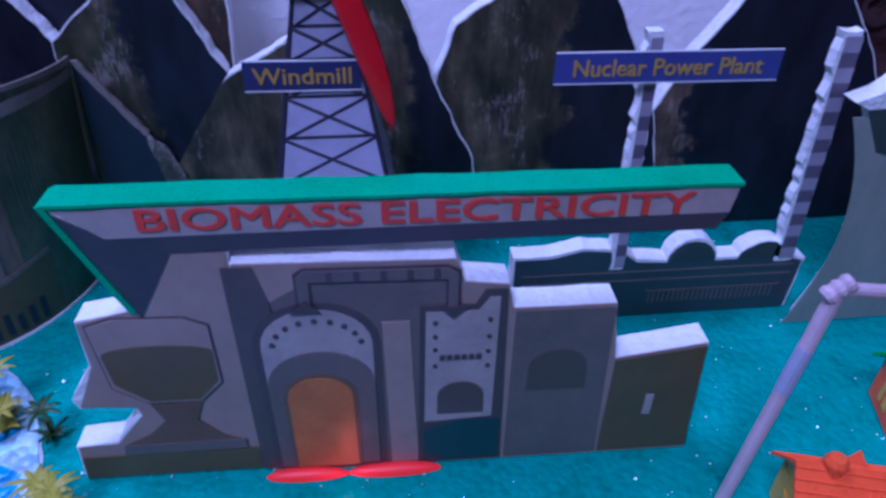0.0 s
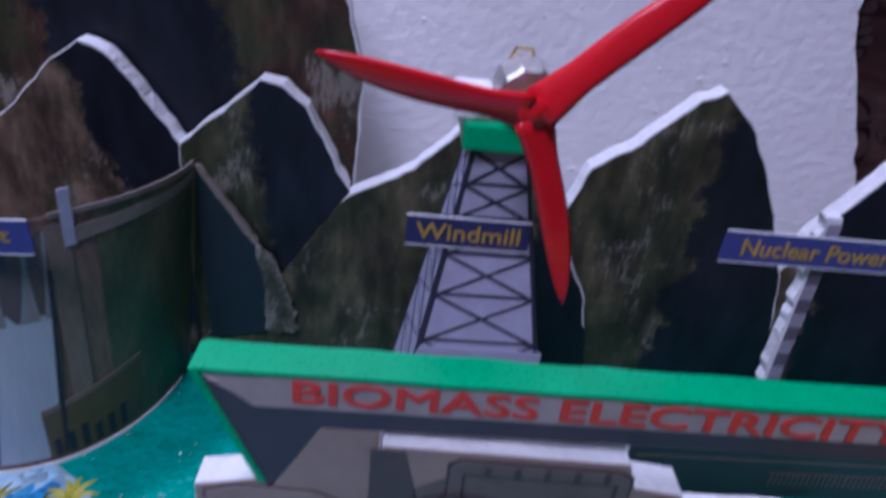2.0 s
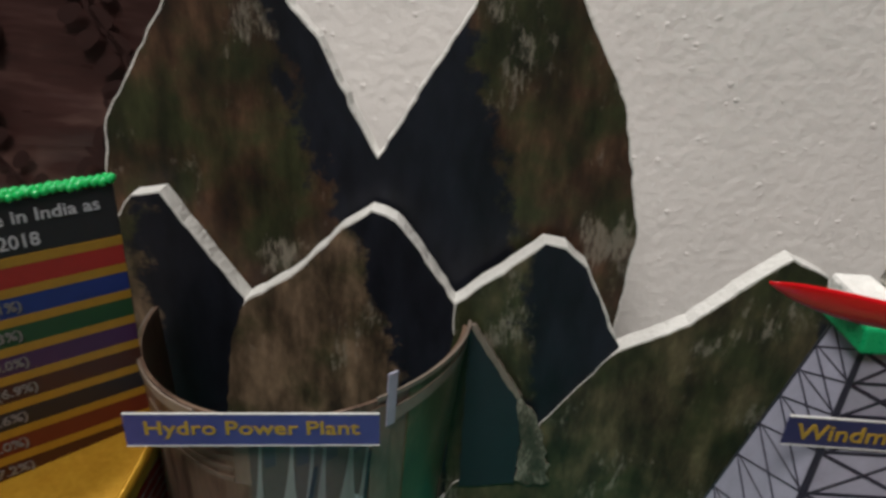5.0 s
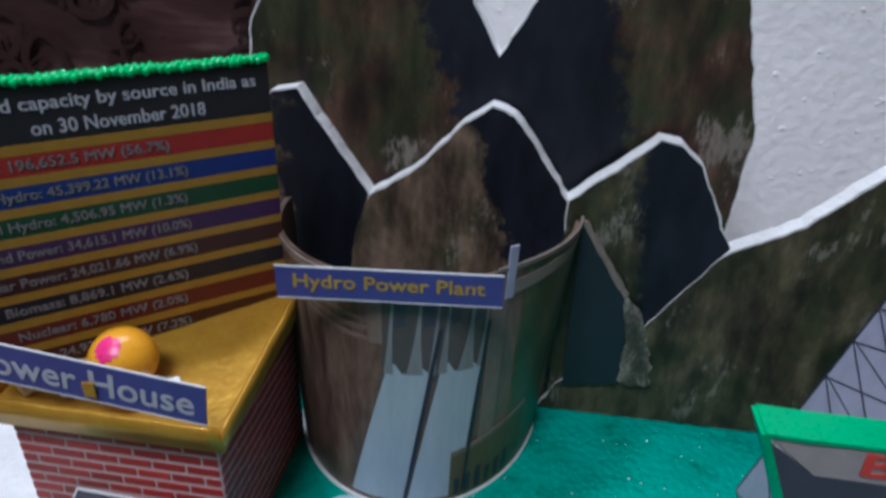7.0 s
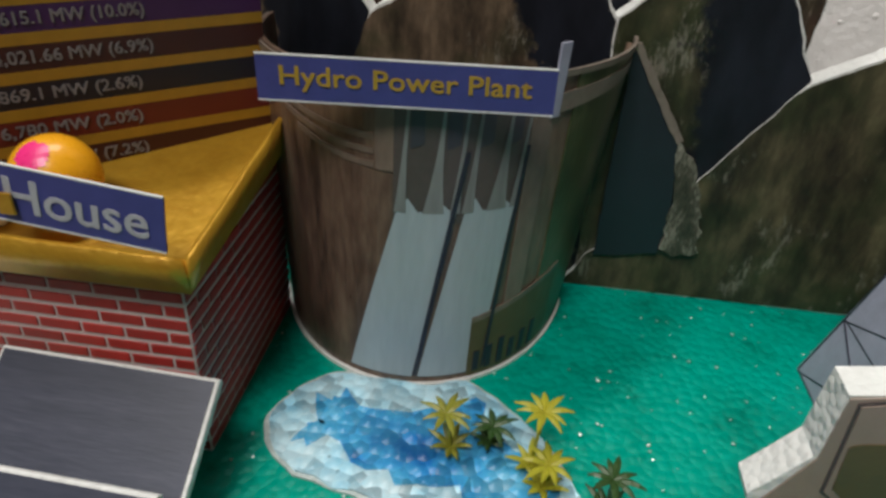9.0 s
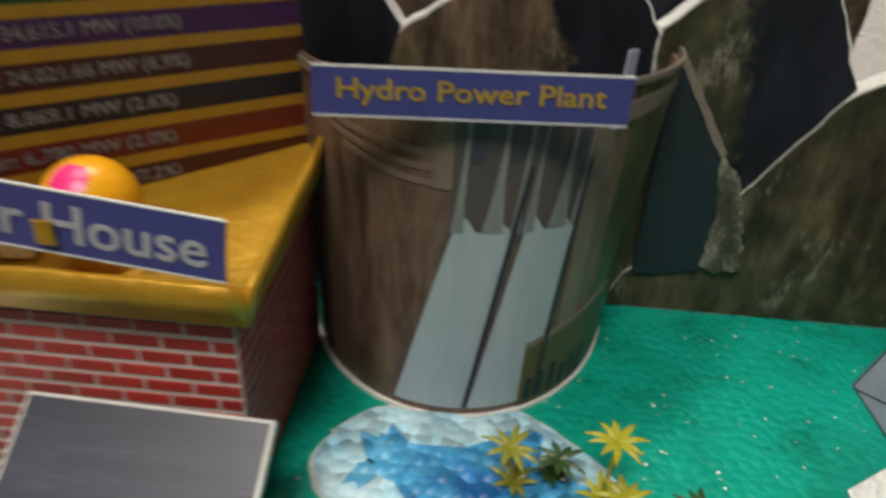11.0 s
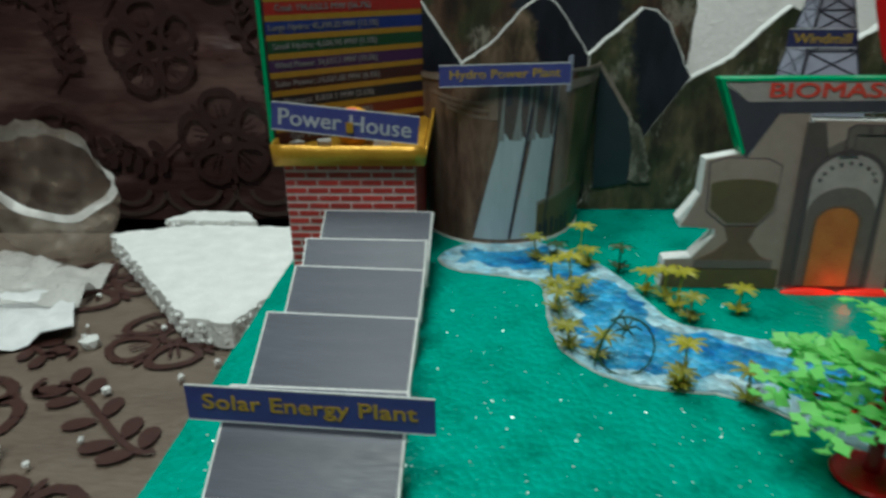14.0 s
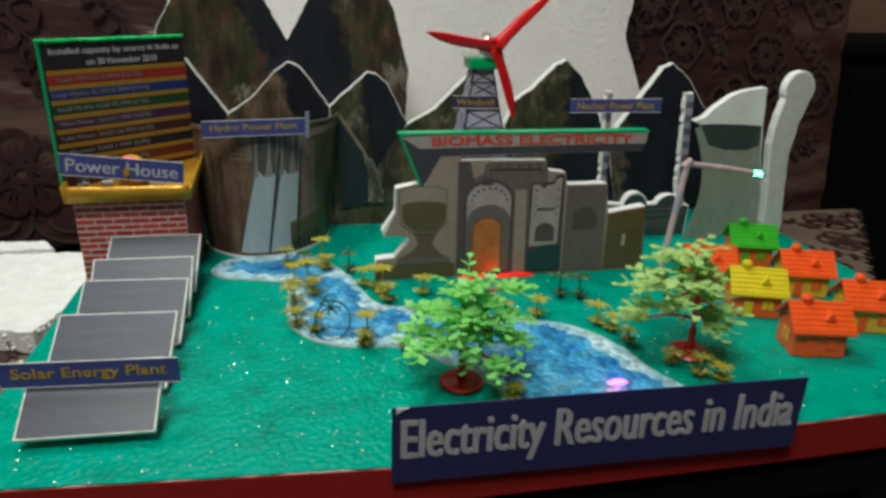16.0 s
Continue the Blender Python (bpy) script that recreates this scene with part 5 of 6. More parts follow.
# ---------------------------------------------------------------- toy houses
def house(wall_m, roof_m, m, label):
    t = thing("toy_house", m, label, "toy house", "toy houses of the village")
    W, D, Hh, R = 0.0225, 0.0175, 0.028, 0.017
    part("body", box(-W, W, -D, D, 0, Hh, 0.0012), wall_m, t, "moulded plastic walls")
    for s in (-1, 1):
        b = bmesh.new()
        x = s * (W - 0.0012)
        tri = [[b.verts.new((x + o, y, z)) for y, z in ((-D, Hh), (D, Hh), (0, Hh + R - 0.002))] for o in (-0.0008, 0.0008)]
        b.faces.new(tri[0]), b.faces.new(tri[1])
        for i in range(3):
            b.faces.new((tri[0][i], tri[0][(i + 1) % 3], tri[1][(i + 1) % 3], tri[1][i]))
        part("gable", b, wall_m, t)
    for s in (-1, 1):
        b = bmesh.new()
        e = 0.0045
        k = R / D
        v = [(-W - e, s * (D + e), Hh - e * k), (W + e, s * (D + e), Hh - e * k), (W + e, 0, Hh + R), (-W - e, 0, Hh + R)]
        lo = [b.verts.new(p) for p in v]
        hi = [b.verts.new((p[0], p[1], p[2] + 0.0022)) for p in v]
        b.faces.new(lo), b.faces.new(hi)
        for i in range(4):
            b.faces.new((lo[i], lo[(i + 1) % 4], hi[(i + 1) % 4], hi[i]))
        slope = part("roof", b, roof_m, t, "moulded roof slope")
        for j in range(6):
            u = (j + 0.5) / 6
            p0 = Vector((-W - e, s * (D + e) * (1 - u), Hh - e * k + (R + e * k) * u + 0.0024))
            part("roof_rib", tube([p0, p0 + Vector((2 * (W + e), 0, 0))], 0.0006, 5), roof_m, slope)
        dm = part("dormer", plate([(-0.0045, 0), (0.0045, 0), (0, 0.0075)], -0.006, 0.009), roof_m, slope, at=pose(0.006, s * D * 0.55, Hh + R * 0.42, 0, 0, 0 if s < 0 else 180))
    part("chimney", lathe([(0.0042, -0.006), (0.0042, 0.003), (0.0052, 0.0035), (0.0052, 0.0055), (0.0035, 0.008), (0.001, 0.0085)], 10), roof_m, t, at=pose(-0.011, 0, Hh + R))
    part("door", box(-0.012, -0.004, -D - 0.0010, -D, 0.0, 0.017, 0.0004), roof_m, t)
    for x in (0.005,):
        w = part("window", box(x, x + 0.010, -D - 0.0009, -D, 0.009, 0.019, 0.0004), roof_m, t)
        part("bar", box(x + 0.0046, x + 0.0054, -D - 0.0016, -D - 0.0009, 0.0095, 0.0185), wall_m, w)
    sw = part("window", box(-W - 0.0009, -W, -0.006, 0.006, 0.008, 0.02, 0.0004), AMBER_PLASTIC, t)
    part("bar", box(-W - 0.0016, -W - 0.0009, -0.0004, 0.0004, 0.0085, 0.0195), wall_m, sw)
    return t


def village():
    for x, y, a, w, r, lb in ((0.392, -0.052, -16, AMBER_PLASTIC, ORANGE_PLASTIC, "amber plastic toy house with orange roof beside the tree"),
                              (0.482, 0.006, -18, ORANGE_PLASTIC, GREEN_PLASTIC, "orange plastic toy house with green roof"),
                              (0.404, -0.118, -20, ORANGE_PLASTIC, YELLOW_PLASTIC, "orange plastic toy house with yellow roof"),
                              (0.486, -0.082, -18, AMBER_PLASTIC, ORANGE_PLASTIC, "amber plastic toy house with orange roof on the green ground"),
                              (0.409, -0.198, -14, ORANGE_PLASTIC, ORANGE_PLASTIC, "all-orange plastic toy house near the front edge"),
                              (0.492, -0.165, -18, AMBER_PLASTIC, ORANGE_PLASTIC, "amber plastic toy house with orange roof near the front edge")):
        house(w, r, pose(x - 0.007, y, 0.0004, 0, 0, a), lb)


# ---------------------------------------------------------------- plants
def leaf_spray(bm, p, a, droop, L, rnd, size):
    """A moulded sprig: a thin rib from p along the bearing a, with pairs of lobed leaves lying nearly flat."""
    shape = ((0, 0), (0.22, 0.20), (0.40, 0.14), (0.62, 0.32), (0.78, 0.17), (1.05, 0), (0.78, -0.17), (0.62, -0.32), (0.40, -0.14), (0.22, -0.20))
    rib = Vector((math.cos(a), math.sin(a), 0))
    n = 4
    for j in range(n + 1):
        u = j / n
        c = p + rib * L * u + Vector((0, 0, L * (droop * u - 0.35 * u * u)))
        for side in ((-1, 1) if j < n else (0,)):
            q = Euler((rnd.uniform(-0.55, 0.55), rnd.uniform(-0.45, 0.25), a + side * rnd.uniform(0.7, 1.2))).to_matrix()
            s = size * rnd.uniform(0.8, 1.25) * (1.1 - 0.3 * u)
            lo = [bm.verts.new(c + q @ Vector((x * s, y * s * 1.25, -0.0003))) for x, y in shape]
            hi = [bm.verts.new(c + q @ Vector((x * s, y * s * 1.25, 0.0004))) for x, y in shape]
            bm.faces.new(lo), bm.faces.new(hi)
            for i in range(10):
                bm.faces.new((lo[i], lo[(i + 1) % 10], hi[(i + 1) % 10], hi[i]))
    tube([p, p + rib * L * 0.5 + Vector((0, 0, L * (droop * 0.5 - 0.09))), p + rib * L + Vector((0, 0, L * (droop - 0.35)))], 0.0005, 4, bm)


def toy_tree(m, leaf_m, seed, label, spread, H, lean):
    rnd = random.Random(seed)
    t = thing("toy_tree", m, label, "toy tree", "plastic toy trees")
    part("foot", lathe([(0.002, 0), (0.0175, 0), (0.0178, 0.001), (0.0165, 0.0024), (0.006, 0.0036), (0.002, 0.004)], 22), RED_PLASTIC, t, "round red plastic foot")
    trunk = [(0, 0, 0.002), (0.001, 0.0005, H * 0.3), (-0.001, 0, H * 0.6), (lean * 0.2, 0, H * 0.88)]
    smooth(part("trunk", tube([tuple(p) for p in spline([Vector(p) for p in trunk], 4)], 0.0038, 8, r_end=0.0018), RED_PLASTIC, t, "red plastic trunk"))
    k = 14
    for i in range(k):
        h = i / (k - 1)
        z0 = H * (0.30 + 0.52 * h)
        a = i * 2.4 + rnd.uniform(-0.3, 0.3)
        L = spread * rnd.uniform(0.55, 0.85) * (1 - 0.45 * h)
        p0 = Vector((0, 0, z0))
        p2 = Vector((lean * (0.4 + 0.8 * h) + L * math.cos(a), L * 0.85 * math.sin(a), z0 + H * rnd.uniform(0.0, 0.14)))
        p1 = p0.lerp(p2, 0.5) + Vector((0, 0, 0.003))
        br = part("branch", tube([p0, p1, p2], 0.0015, 6, r_end=0.0008), RED_PLASTIC if i % 3 else leaf_m, t)
        bm = bmesh.new()
        for side in (-0.5, 0.35):
            leaf_spray(bm, p2, a + side + rnd.uniform(-0.2, 0.2), rnd.uniform(0.0, 0.4), spread * rnd.uniform(0.42, 0.62), rnd, 0.0105)
        leaf_spray(bm, p1, a + rnd.choice((-1.1, 1.1)), rnd.uniform(0.0, 0.4), spread * 0.45, rnd, 0.0095)
        part("leaf_spray", bm, leaf_m, br, "flat moulded leaf spray")
    bm = bmesh.new()
    for j in range(6):
        leaf_spray(bm, Vector((lean * 0.6, 0, H * 0.88)), j * 1.05 + rnd.uniform(-0.2, 0.2), rnd.uniform(0.5, 1.4), spread * rnd.uniform(0.4, 0.55), rnd, 0.0100)
    part("leaf_spray", bm, leaf_m, t, "upright moulded leaf spray")
    return t


def palm(x, y, h, m, seed, label, r=0.011):
    rnd = random.Random(seed)
    t = thing("toy_palm", pose(x, y, 0.0004, 0, 0, rnd.uniform(0, 360)), label, "toy palm", "small plastic palms by the river")
    lx = rnd.uniform(-0.004, 0.004)
    part("trunk", tube([(0, 0, 0), (lx * 0.4, 0, h * 0.5), (lx, 0, h)], 0.0010, 6, r_end=0.0008), m, t)
    n = rnd.choice((9, 10, 11))
    for ring, (z, rr, k) in enumerate(((h, r, n), (0.002, r * 0.85, 8))):
        for i in range(k):
            a = i * 2 * math.pi / k + rnd.uniform(-0.2, 0.2)
            L = rr * rnd.uniform(0.8, 1.15)
            up = 0.7 if ring == 0 else 1.1
            bm, prev = bmesh.new(), None
            for j in range(5):
                u = j / 4
                w = 0.0014 * math.sin(math.pi * (0.15 + 0.83 * u)) + 0.0002
                c = Vector(((lx if ring == 0 else 0) + L * u * math.cos(a), L * u * math.sin(a), z + L * (up * u - 0.62 * u * u)))
                q = Vector((-math.sin(a), math.cos(a), 0)) * w
                cur = (bm.verts.new(c + q), bm.verts.new(c + Vector((0, 0, 0.0008))), bm.verts.new(c - q), bm.verts.new(c - Vector((0, 0, 0.0004))))
                if prev:
                    for s in range(4):
                        bm.faces.new((prev[s], prev[(s + 1) % 4], cur[(s + 1) % 4], cur[s]))
                prev = cur
            part("frond", bm, m, t)
    return t


def plants():
    toy_tree(pose(0.078, -0.206, 0.002, 0, 0, 20), LEAF_GREEN, 3, "bright green plastic toy tree with red trunk and round foot", 0.050, 0.084, 0.004)
    toy_tree(pose(0.288, -0.190, 0.002, 0, 0, 15), LEAF_PALE, 9, "pale green plastic toy tree with red trunk, leaning", 0.044, 0.098, -0.030)
    Y, O, G = (PALM_YELLOW, "yellow plastic palm stuck beside the river"), (PALM_OLIVE, "olive-yellow plastic palm stuck beside the river"), (PALM_GREEN, "dark green plastic palm stuck beside the river")
    spots = ((-0.062, 0.062, 0.016, O), (-0.046, 0.068, 0.010, G), (-0.027, 0.058, 0.024, Y), (-0.022, 0.047, 0.012, Y), (0.004, 0.04, 0.016, G), (0.016, -0.002, 0.014, Y), (0.028, -0.012, 0.018, Y), (0.037, -0.046, 0.014, O), (0.032, -0.028, 0.022, Y),
             (-0.055, 0.006, 0.018, Y), (-0.037, -0.020, 0.014, O), (-0.055, -0.034, 0.018, O), (-0.054, -0.062, 0.022, O), (-0.052, -0.088, 0.014, O), (-0.040, 0.000, 0.022, Y), (-0.036, -0.100, 0.012, O), (0.009, -0.130, 0.022, Y), (0.006, -0.134, 0.010, O),
             (0.074, -0.034, 0.014, Y), (0.042, -0.145, 0.014, O), (0.215, -0.060, 0.018, G), (0.234, -0.066, 0.018, G), (0.150, -0.095, 0.010, O), (0.176, -0.100, 0.014, Y), (0.228, -0.126, 0.016, Y), (0.236, -0.140, 0.012, Y), (0.242, -0.165, 0.010, O),
             (0.112, -0.236, 0.008, Y), (0.262, -0.205, 0.010, O), (0.276, -0.228, 0.012, O), (0.290, -0.238, 0.010, Y))
    for i, (x, y, h, (m, lb)) in enumerate(spots):
        palm(x, y, h * 1.3, m, i + 40, lb, 0.0122 if h > 0.011 else 0.0105)
    t = thing("wire_palm", pose(-0.022, -0.112, 0), "dark green plastic palm with looped stem lying in the river", "toy palm")
    loop = [(0.018 * math.cos(a) - 0.0, 0.006 * math.sin(a), 0.018 + 0.017 * math.sin(a)) for a in [radians(200 + 20 * k) for k in range(15)]]
    part("stem", tube(loop, 0.0007, 6), PALM_GREEN, t, "thin looped stem")
    part("stem", tube([(-0.018, 0, 0.004), (-0.012, 0.002, 0.025), (-0.002, 0.002, 0.042)], 0.0007, 6), PALM_GREEN, t)
    for k in range(7):
        a = k * 0.9
        part("frond", tube([(0, 0, 0.03), (0.006 * math.cos(a), 0.003, 0.03 + 0.006 * math.sin(a)), (0.010 * math.cos(a), 0.001, 0.028 + 0.008 * math.sin(a))], 0.0010, 5, r_end=0.0003), PALM_GREEN, t)


# ---------------------------------------------------------------- solar plant
def solar():
    rnd = random.Random(2)
    for k, (yt, zt, x0, x1, dy) in enumerate(((0.0345, 0.0555, -0.2385, -0.150, 0.056), (-0.013, 0.0495, -0.243, -0.151, 0.046), (-0.058, 0.046, -0.2425, -0.151, 0.052), (-0.126, 0.045, -0.2425, -0.150, 0.056), (-0.199, 0.0425, -0.237, -0.146, 0.046))):
        zb = 0.016 if k == 0 else 0.010 if k == 4 else 0.006
        L = math.hypot(dy, zt - zb)
        tilt = math.degrees(math.atan2(zt - zb, dy))
        w = x1 - x0
        t = thing("solar_collector", pose((x0 + x1) / 2, yt - dy, zb, tilt, 0, rnd.uniform(-1.2, 1.2) - 3.2), "grey paper solar panel on a white foam board, tilted", "solar panel", "row of solar panels")
        part("backing", box(-w / 2, w / 2, 0, L, -0.0042, 0.0, 0.0006), FOAM, t, "white foam board")
        part("face", box(-w / 2 + 0.0016, w / 2 - 0.0016, 0.0014, L - 0.0014, 0.0, 0.0006), PANEL_GREY, t, "dark grey brushed paper")
        part("prop", box(-w * 0.3, w * 0.3, L * 0.55, L * 0.55 + 0.006, -0.006 - 0.028 * (1 if k else 1.3), -0.0042), FOAM, t, at=pose(0, 0, 0, 0))
    sign("solar_sign", "Solar Energy Plant", (-0.2490, -0.216, 0.0535), (-0.1305, -0.2240, 0.0530), 0.0185, SIGN_BLUE, LETTER_YELLOW, "blue paper sign lettered Solar Energy Plant in yellow", text_w=0.86)


# ---------------------------------------------------------------- power house
def bricks_on(parent, origin, along, width, height, rows, per_row):
    """Printed brick courses: thin raised red rectangles on the pale sheet."""
    bh, bw = height / rows, width / per_row
    along = Vector(along)
    side = Vector((along.y, -along.x, 0))
    shared = {}
    for r in range(rows):
        x = -bw * 0.5 if r % 2 else 0.0
        while x < width - 0.0005:
            a, c = max(0.0, x) + 0.0006, min(width, x + bw) - 0.0006
            if c - a > 0.0015:
                key = round(c - a, 4)
                if key not in shared:
                    shared[key] = mesh_of("brick", box(0, c - a, -0.0006, 0.0, 0, bh * 0.66, 0.0002), BRICK_RED)
                ob = new("brick", shared[key])
                p = Vector(origin) + along * a
                ob.parent = parent
                ob.matrix_basis = Matrix.Translation((p.x, p.y, origin[2] + r * bh + bh * 0.17)) @ Matrix.Rotation(math.atan2(along.y, along.x), 4, "Z")
            x += bw


def power_house():
    t = thing("power_house", pose(0, 0, 0), "brick-patterned paper power house with gold foil tray roof", "model building")
    x0, x1, y0, y1, zt = -0.2690, -0.1630, 0.0440, 0.150, 0.093
    body = part("wall", box(x0, x1, y0, y1, 0.0, zt, 0.0006), MORTAR, t, "pale mortar-coloured box")
    bricks_on(body, (x0, y0, 0.001), (1, 0, 0), x1 - x0, zt - 0.002, 14, 6)
    bricks_on(body, (x1, y0, 0.001), (0, 1, 0), y1 - y0, zt - 0.002, 14, 6)
    a0, a1, b0, b1 = -0.274, -0.1545, 0.0350, 0.152
    up = pose(0, b0, zt, 5.5) @ pose(0, -b0, -zt)
    part("roof_tray", box(a0 + 0.002, a1 - 0.002, b0 + 0.002, b1, zt - 0.001, zt + 0.007, 0.002), GOLD, t, "crumpled gold foil tray", up)

    def rim(p, q, low, high, lean):
        """One foil wall of the tray from p to q, leaning outwards and wavy along its lip."""
        bm, rows, n = bmesh.new(), [], 14
        p, q = Vector((*p, 0)), Vector((*q, 0))
        out = Vector(((q - p).y, -(q - p).x, 0)).normalized()
        for i in range(n + 1):
            u = i / n
            c = p.lerp(q, u)
            h = low + (high - low) * u + 0.0011 * noise.noise(Vector((u * 7, p.x * 30, 1)))
            o = out * (lean + 0.0008 * noise.noise(Vector((u * 9, p.y * 30, 5))))
            rows.append([bm.verts.new(v) for v in (c + Vector((0, 0, zt - 0.001)), c + o + Vector((0, 0, zt + h)), c + o - out * 0.0022 + Vector((0, 0, zt + h)), c - out * 0.0022 + Vector((0, 0, zt - 0.001)))])
        for r, w in zip(rows, rows[1:]):
            for k in range(4):
                bm.faces.new((r[k], r[(k + 1) % 4], w[(k + 1) % 4], w[k]))
        bm.faces.new(rows[0]), bm.faces.new(rows[-1])
        smooth(part("roof_rim", bm, GOLD, t, "gold foil rim", up))
    rim((a0, b0), (a1, b0), 0.0165, 0.0150, 0.0015)
    rim((a1, b0), (a1, b1), 0.0150, 0.0190, 0.0030)
    rim((a0, b1), (a0, b0), 0.0150, 0.0165, 0.0015)
    # statistics chart standing at the back of the tray
    c = thing("chart_board", pose(-0.2195, 0.098, 0.102, 0, 0, 40.3), "black chart of power sources with coloured bars and green bead trim", "chart board")
    W, H = 0.148, 0.141
    part("board", box(-W / 2, W / 2, 0, 0.006, 0, H, 0.0008), CHART_BLACK, c, "black card")
    part("frame_side", box(-W / 2 - 0.0012, -W / 2, 0.0002, 0.0066, 0, H, 0.0004), GREEN_CARD, c, "green card edge")
    lettering("lettering", "Installed capacity by source in India as", W * 0.90, 0.0075, LETTER_WHITE, c, pose(0, -0.0005, H - 0.0085), 0.02)
    lettering("lettering", "on 30 November 2018", W * 0.5, 0.0062, LETTER_WHITE, c, pose(0.004, -0.0005, H - 0.0185), 0.02)
    rows = ((" Coal: 196,652.5 MW (56.7%)", (0.34, 0.02, 0.016)), ("Large Hydro: 45,399.22 MW (13.1%)", (0.012, 0.03, 0.19)), ("Small Hydro: 4,506.95 MW (1.3%)", (0.012, 0.06, 0.022)), ("Wind Power: 34,615.1 MW (10.0%)", (0.055, 0.016, 0.08)),
            ("Solar Power: 24,021.66 MW (6.9%)", (0.05, 0.014, 0.012)), ("Biomass: 8,869.1 MW (2.6%)", (0.012, 0.010, 0.018)), ("Nuclear: 6,780 MW (2.0%)", (0.12, 0.014, 0.010)), ("Gas: 24,937.22 MW (7.2%)", (0.05, 0.010, 0.008)))
    hgt = 0.0141
    CHART_INK = mat("chart_ink", two((0.17, 0.16, 0.165)), 90, 0.5, 0.05, 600)
    for k, (tx, col) in enumerate(rows):
        z = H - 0.0262 - hgt * k
        up = pose(0, 0, z)
        part("gold_rule", box(-W / 2 + 0.002, W / 2 - 0.0004, -0.0006, 0, -0.0032, 0.0012), CHART_GOLD, c, "gold rule", up)
        part("bar", box(-W / 2 + 0.0022, W / 2 - 0.0006, -0.0005, 0, -hgt + 0.0013, -0.0033), paper("chart_bar_%d" % k, tuple(0.85 * v for v in col)), c, "coloured chart bar", up)
        lettering("lettering", tx, W * (0.56 + 0.015 * (len(tx) - 26)), 0.0062, CHART_INK, c, up @ pose(-W * 0.14, -0.0008, -0.0083), 0.02)
    bm, rnd = bmesh.new(), random.Random(5)
    for i in range(46):
        for j in range(3):
            bmesh.ops.create_icosphere(bm, subdivisions=1, radius=0.0023, matrix=pose(-W / 2 + (i + 0.5 * (j % 2)) * W / 45.5, -0.0005 + j * 0.003, H + 0.0012 + rnd.uniform(0, 0.0012)))
    smooth(part("bead_trim", bm, GREEN_BEADS, c, "shiny green bead strip"))
    bm = bmesh.new()
    bmesh.ops.create_uvsphere(bm, u_segments=24, v_segments=14, radius=0.0158)
    ball = smooth(solo("ball", bm, BALL_ORANGE, "small orange ball with a pink patch lying in the tray", "ball", at=pose(-0.2130, 0.0600, 0.1185)))
    bm = bmesh.new()
    bmesh.ops.create_uvsphere(bm, u_segments=48, v_segments=32, radius=0.0160, matrix=Matrix.Identity(4))
    bmesh.ops.delete(bm, geom=[v for v in bm.verts if v.co.normalized().dot(Vector((-0.12, -0.42, 0.9)).normalized()) < 0.90 + 1.2 * abs(v.co.x)], context="VERTS")
    part("patch", bm, PINK, ball, "pink painted patch", pose(0, 0, 0, 12, 0, 10))
    for i, (x, y, s) in enumerate(((-0.236, 0.052, 0.011), (-0.190, 0.056, 0.012), (-0.258, 0.05, 0.010))):
        solo("foam_chip", box(-s / 2, s / 2, -s * 0.4, s * 0.4, 0, s * 0.7, 0.0012), FOAM, "white foam chip lying in the gold tray", "foam chip", "foam chips", at=pose(x, y, 0.1020, 5.5, 0, 25 * i + 10))
    sign("power_house_sign", "Power House", (-0.2700, 0.0330, 0.1430), (-0.1570, 0.0330, 0.1305), 0.0205, SIGN_BLUE, LETTER_WHITE, "blue paper sign lettered Power House in white, stuck askew", text_w=0.9, text_h=0.62)
    b = box(-0.0028, 0.0028, -0.0012, 0.0, -0.004, 0.004, 0.0004)
    solo("tape_tab", b, GOLD, "bit of gold foil holding the sign", "tape", at=pose(-0.211, 0.0322, 0.1230))


# ---------------------------------------------------------------- front sign and clutter
def front_sign():
    t = sign("front_sign", "Electricity Resources in India", (0.0105, -0.3030, 0.0485), (0.3080, -0.3065, 0.0445), 0.0585, SIGN_NAVY, LETTER_WHITE, "large navy paper sign lettered Electricity Resources in India in white", text_w=0.955, text_h=0.66, bold=0.025, border=False)
    part("folded_corner", plate([(-0.1462, 0.0295), (-0.1375, 0.0295), (-0.1462, 0.0250)], -0.0008, 0.0006), PAPER_WHITE, t, "white folded corner")


def foam_block(name, pts, z0, z1, seed, label):
    """A broken foam board lying on the table, with crumbly edges."""
    bm = slab(rough_edge(pts, 0.0022, 0.006, seed), z0, z1)
    rnd = random.Random(seed)
    n = len(pts)
    for i in range(n):
        a, c = Vector(pts[i]), Vector(pts[(i + 1) % n])
        for k in range(int((c - a).length / 0.004)):
            p = a.lerp(c, rnd.random())
            bmesh.ops.create_icosphere(bm, subdivisions=1, radius=rnd.uniform(0.0015, 0.0032), matrix=pose(p.x, p.y, rnd.uniform(z0 + 0.003, z1 - 0.0012)))
    return solo(name, bm, FOAM, label, "foam board")


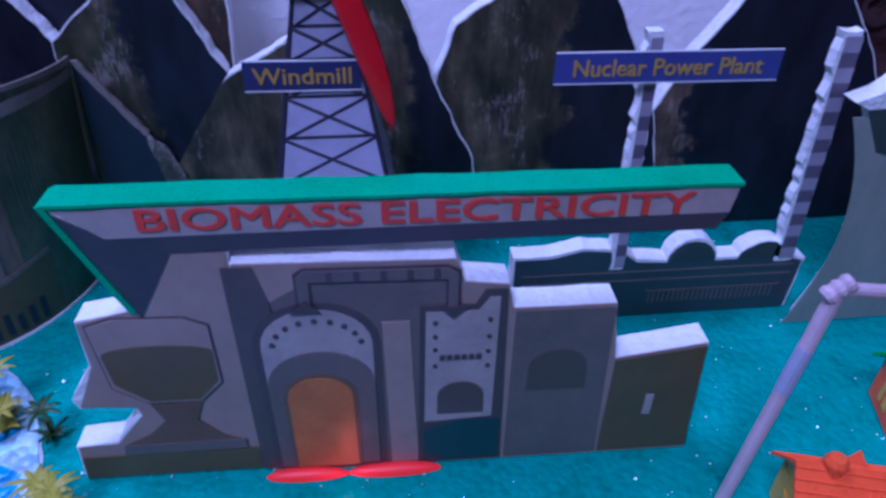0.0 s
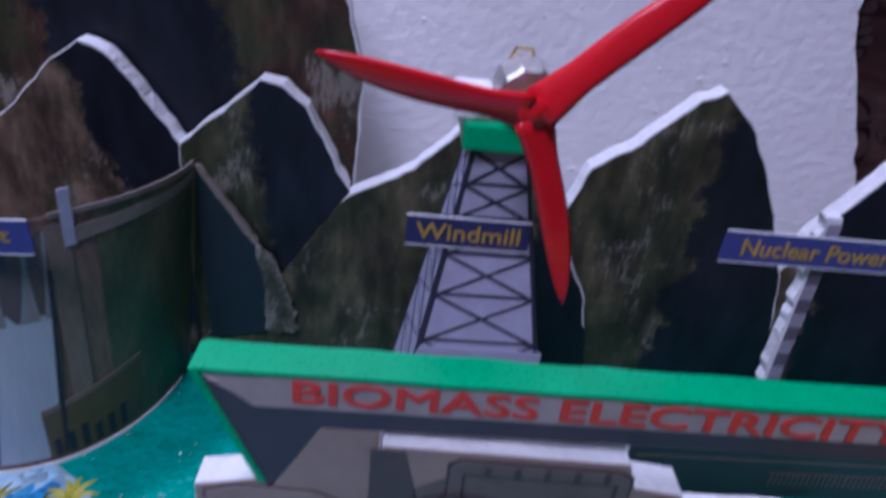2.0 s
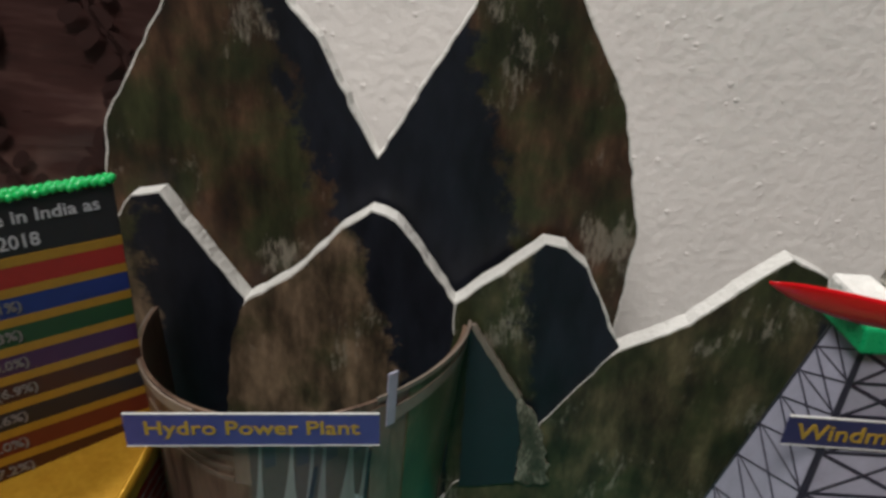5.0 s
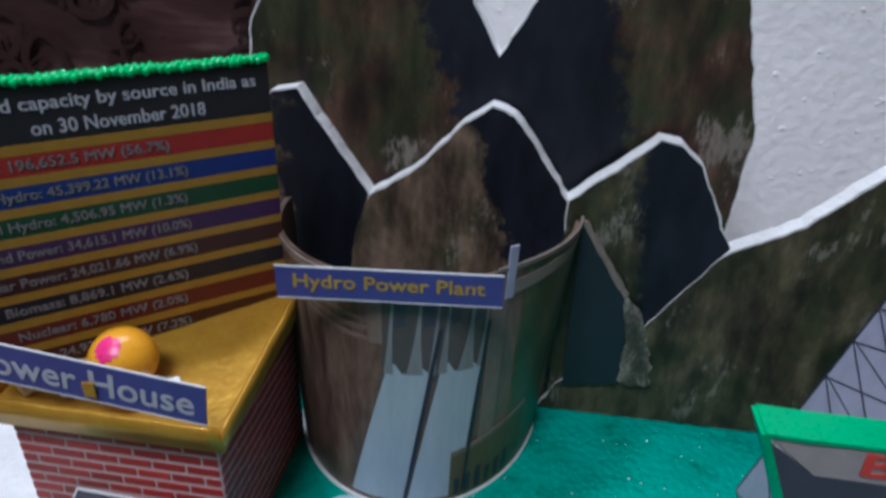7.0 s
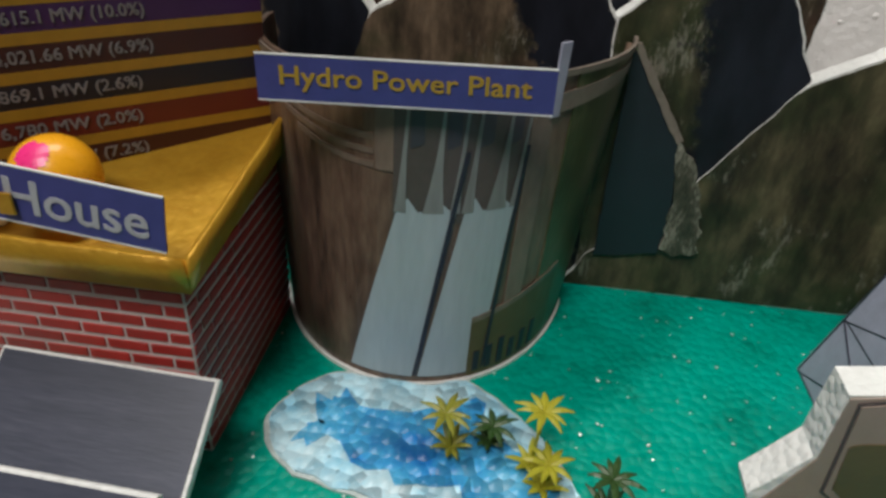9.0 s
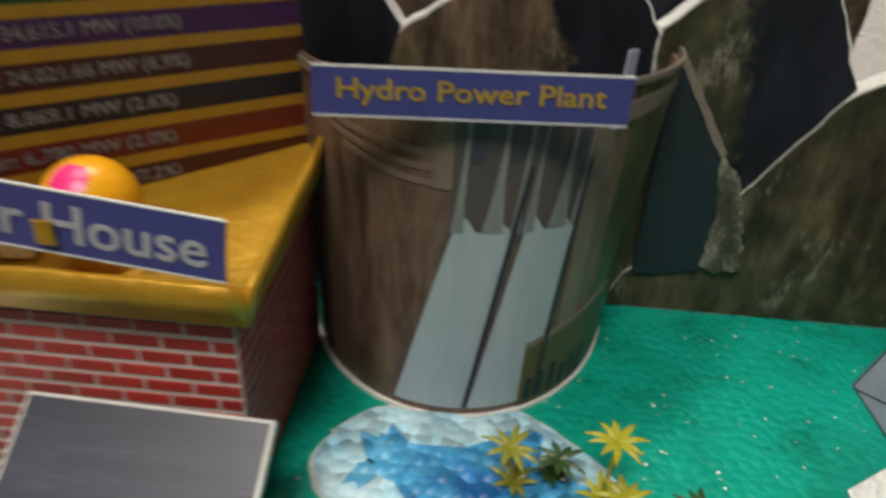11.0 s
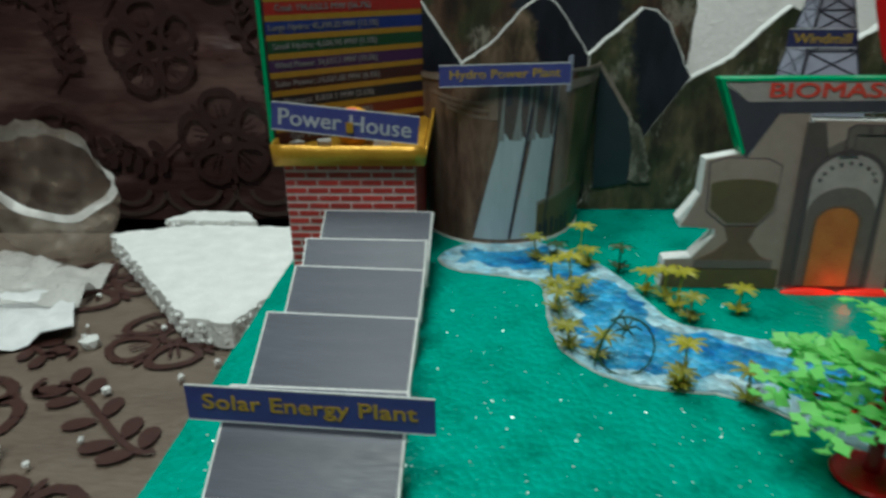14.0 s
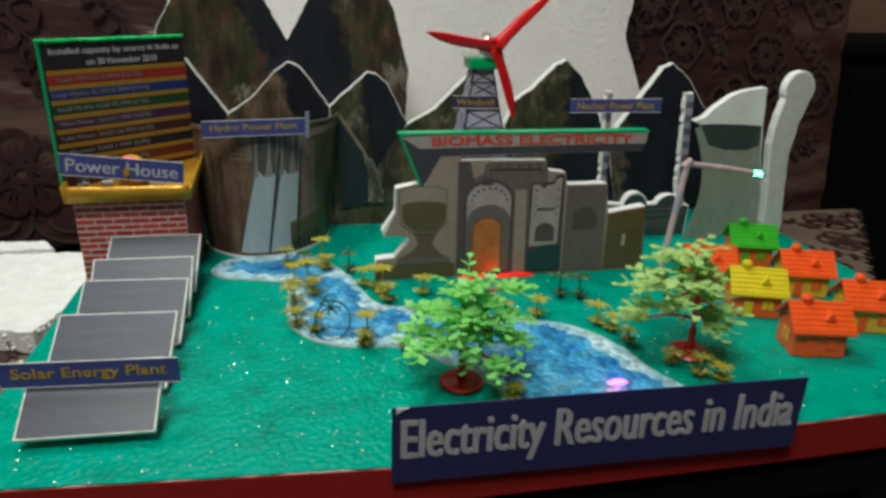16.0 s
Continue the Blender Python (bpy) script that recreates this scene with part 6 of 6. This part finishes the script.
def clutter():
    foam_block("foam_board", [(-0.495, 0.162), (-0.34, -0.022), (-0.300, -0.03), (-0.2785, 0.04), (-0.2785, 0.185), (-0.42, 0.19)], -0.036, -0.014, 4, "broken white foam board lying on the tablecloth")
    foam_block("foam_board", [(-0.45, 0.193), (-0.35, 0.193), (-0.37, 0.222), (-0.43, 0.226)], -0.036, -0.010, 6, "broken white foam offcut lying on the tablecloth")
    foam_block("foam_board", [(-0.60, -0.10), (-0.50, -0.14), (-0.40, -0.16), (-0.39, -0.2), (-0.60, -0.2)], -0.036, -0.018, 7, "white foam offcut near the table's front")
    rnd = random.Random(6)
    for i in range(26):
        x, y = rnd.uniform(-0.6, -0.29), rnd.uniform(-0.22, 0.10)
        bm = bmesh.new()
        bmesh.ops.create_icosphere(bm, subdivisions=1, radius=rnd.uniform(0.0012, 0.0035) if i else 0.008)
        for v in bm.verts:
            v.co *= rnd.uniform(0.7, 1.25)
        if not i:
            x, y = -0.415, -0.03
        solo("foam_crumb", bm, FOAM, "white foam crumb on the brown tablecloth", "foam crumb", "foam crumbs", at=pose(x, y, -0.033))
    # crumpled clear bag standing open, its mouth slanting towards the model
    bm, rows = bmesh.new(), []
    for i in range(19):
        u = i / 18
        ring = []
        for k in range(56):
            a = 2 * math.pi * k / 56
            n1 = noise.noise(Vector((1.5 * math.cos(a), 1.5 * math.sin(a), u * 2.0)))
            n2 = noise.noise(Vector((4.5 * math.cos(a), 4.5 * math.sin(a), u * 5 + 4)))
            r = (0.034 + 0.026 * math.sin(min(1.0, u * 1.5) * 1.57) - 0.006 * max(0, u - 0.7) / 0.3) * (1 + 0.14 * n1 + 0.15 * n2 * (1 - 0.5 * u))
            x, y = r * math.cos(a) * 0.98 - 0.010 * u, r * math.sin(a) * 0.95
            z = 0.080 * u + 0.005 * n2 + u * u * (-0.62 * x + 0.42 * y) + 0.006 * u
            ring.append(bm.verts.new((x, y, max(0.0, z))))
        rows.append(ring)
    for a, c in zip(rows, rows[1:]):
        for k in range(56):
            bm.faces.new((a[k], a[(k + 1) % 56], c[(k + 1) % 56], c[k]))
    bm.faces.new(rows[0])
    lip = [v.co.copy() for v in rows[-1]] + [rows[-1][0].co.copy()]
    hem = [v.co.copy() for v in rows[-3]]
    bag = smooth(solo("plastic_bag", bm, CLEAR, "crumpled clear plastic bag standing open on the table", "plastic bag", at=pose(-0.540, 0.165, -0.0355)))
    bm, prev = bmesh.new(), None
    for k in range(57):
        p, q = lip[k], hem[k % 56]
        w = 1.04 + 0.03 * noise.noise(Vector((k * 0.4, 0, 7)))
        cur = [bm.verts.new(v) for v in (p, Vector((p.x * w, p.y * w, p.z - 0.002)), Vector((q.x * w * 1.02, q.y * w * 1.02, q.z)))]
        if prev:
            bm.faces.new((prev[0], prev[1], cur[1], cur[0]))
            bm.faces.new((prev[1], prev[2], cur[2], cur[1]))
        prev = cur
    smooth(part("lip", bm, FILM_WHITE, bag, "cloudy folded lip"))
    for i, (x, y, w, d, a) in enumerate(((-0.665, 0.092, 0.15, 0.05, -12), (-0.62, 0.058, 0.16, 0.042, 3), (-0.585, -0.035, 0.14, 0.055, 28))):
        bm = folded(-w, w, -d, d, 26, 16, 0.012, 20 + i)
        smooth(solo("plastic_sheet", bm, FILM_WHITE if i < 2 else PAPER_WHITE, "crumpled translucent plastic sheet on the tablecloth" if i < 2 else "crumpled white paper sheet on the tablecloth", "plastic sheet" if i < 2 else "paper", at=pose(x, y, -0.023 - 0.003 * i, 0, 0, a)))
    bm = bmesh.new()
    bmesh.ops.create_uvsphere(bm, u_segments=18, v_segments=10, radius=0.009)
    smooth(solo("glass_bead", bm, METAL, "shiny round stud on the sofa cover", "stud", at=pose(-0.588, 0.431, 0.245)))


room()
furniture()
backdrop_sheet()
base_board()
pond()
mountains()
dam()
biomass()
windmill()
nuclear_plant()
cooling_tower()
street_lamp()
village()
plants()
solar()
front_sign()
clutter()
power_house()
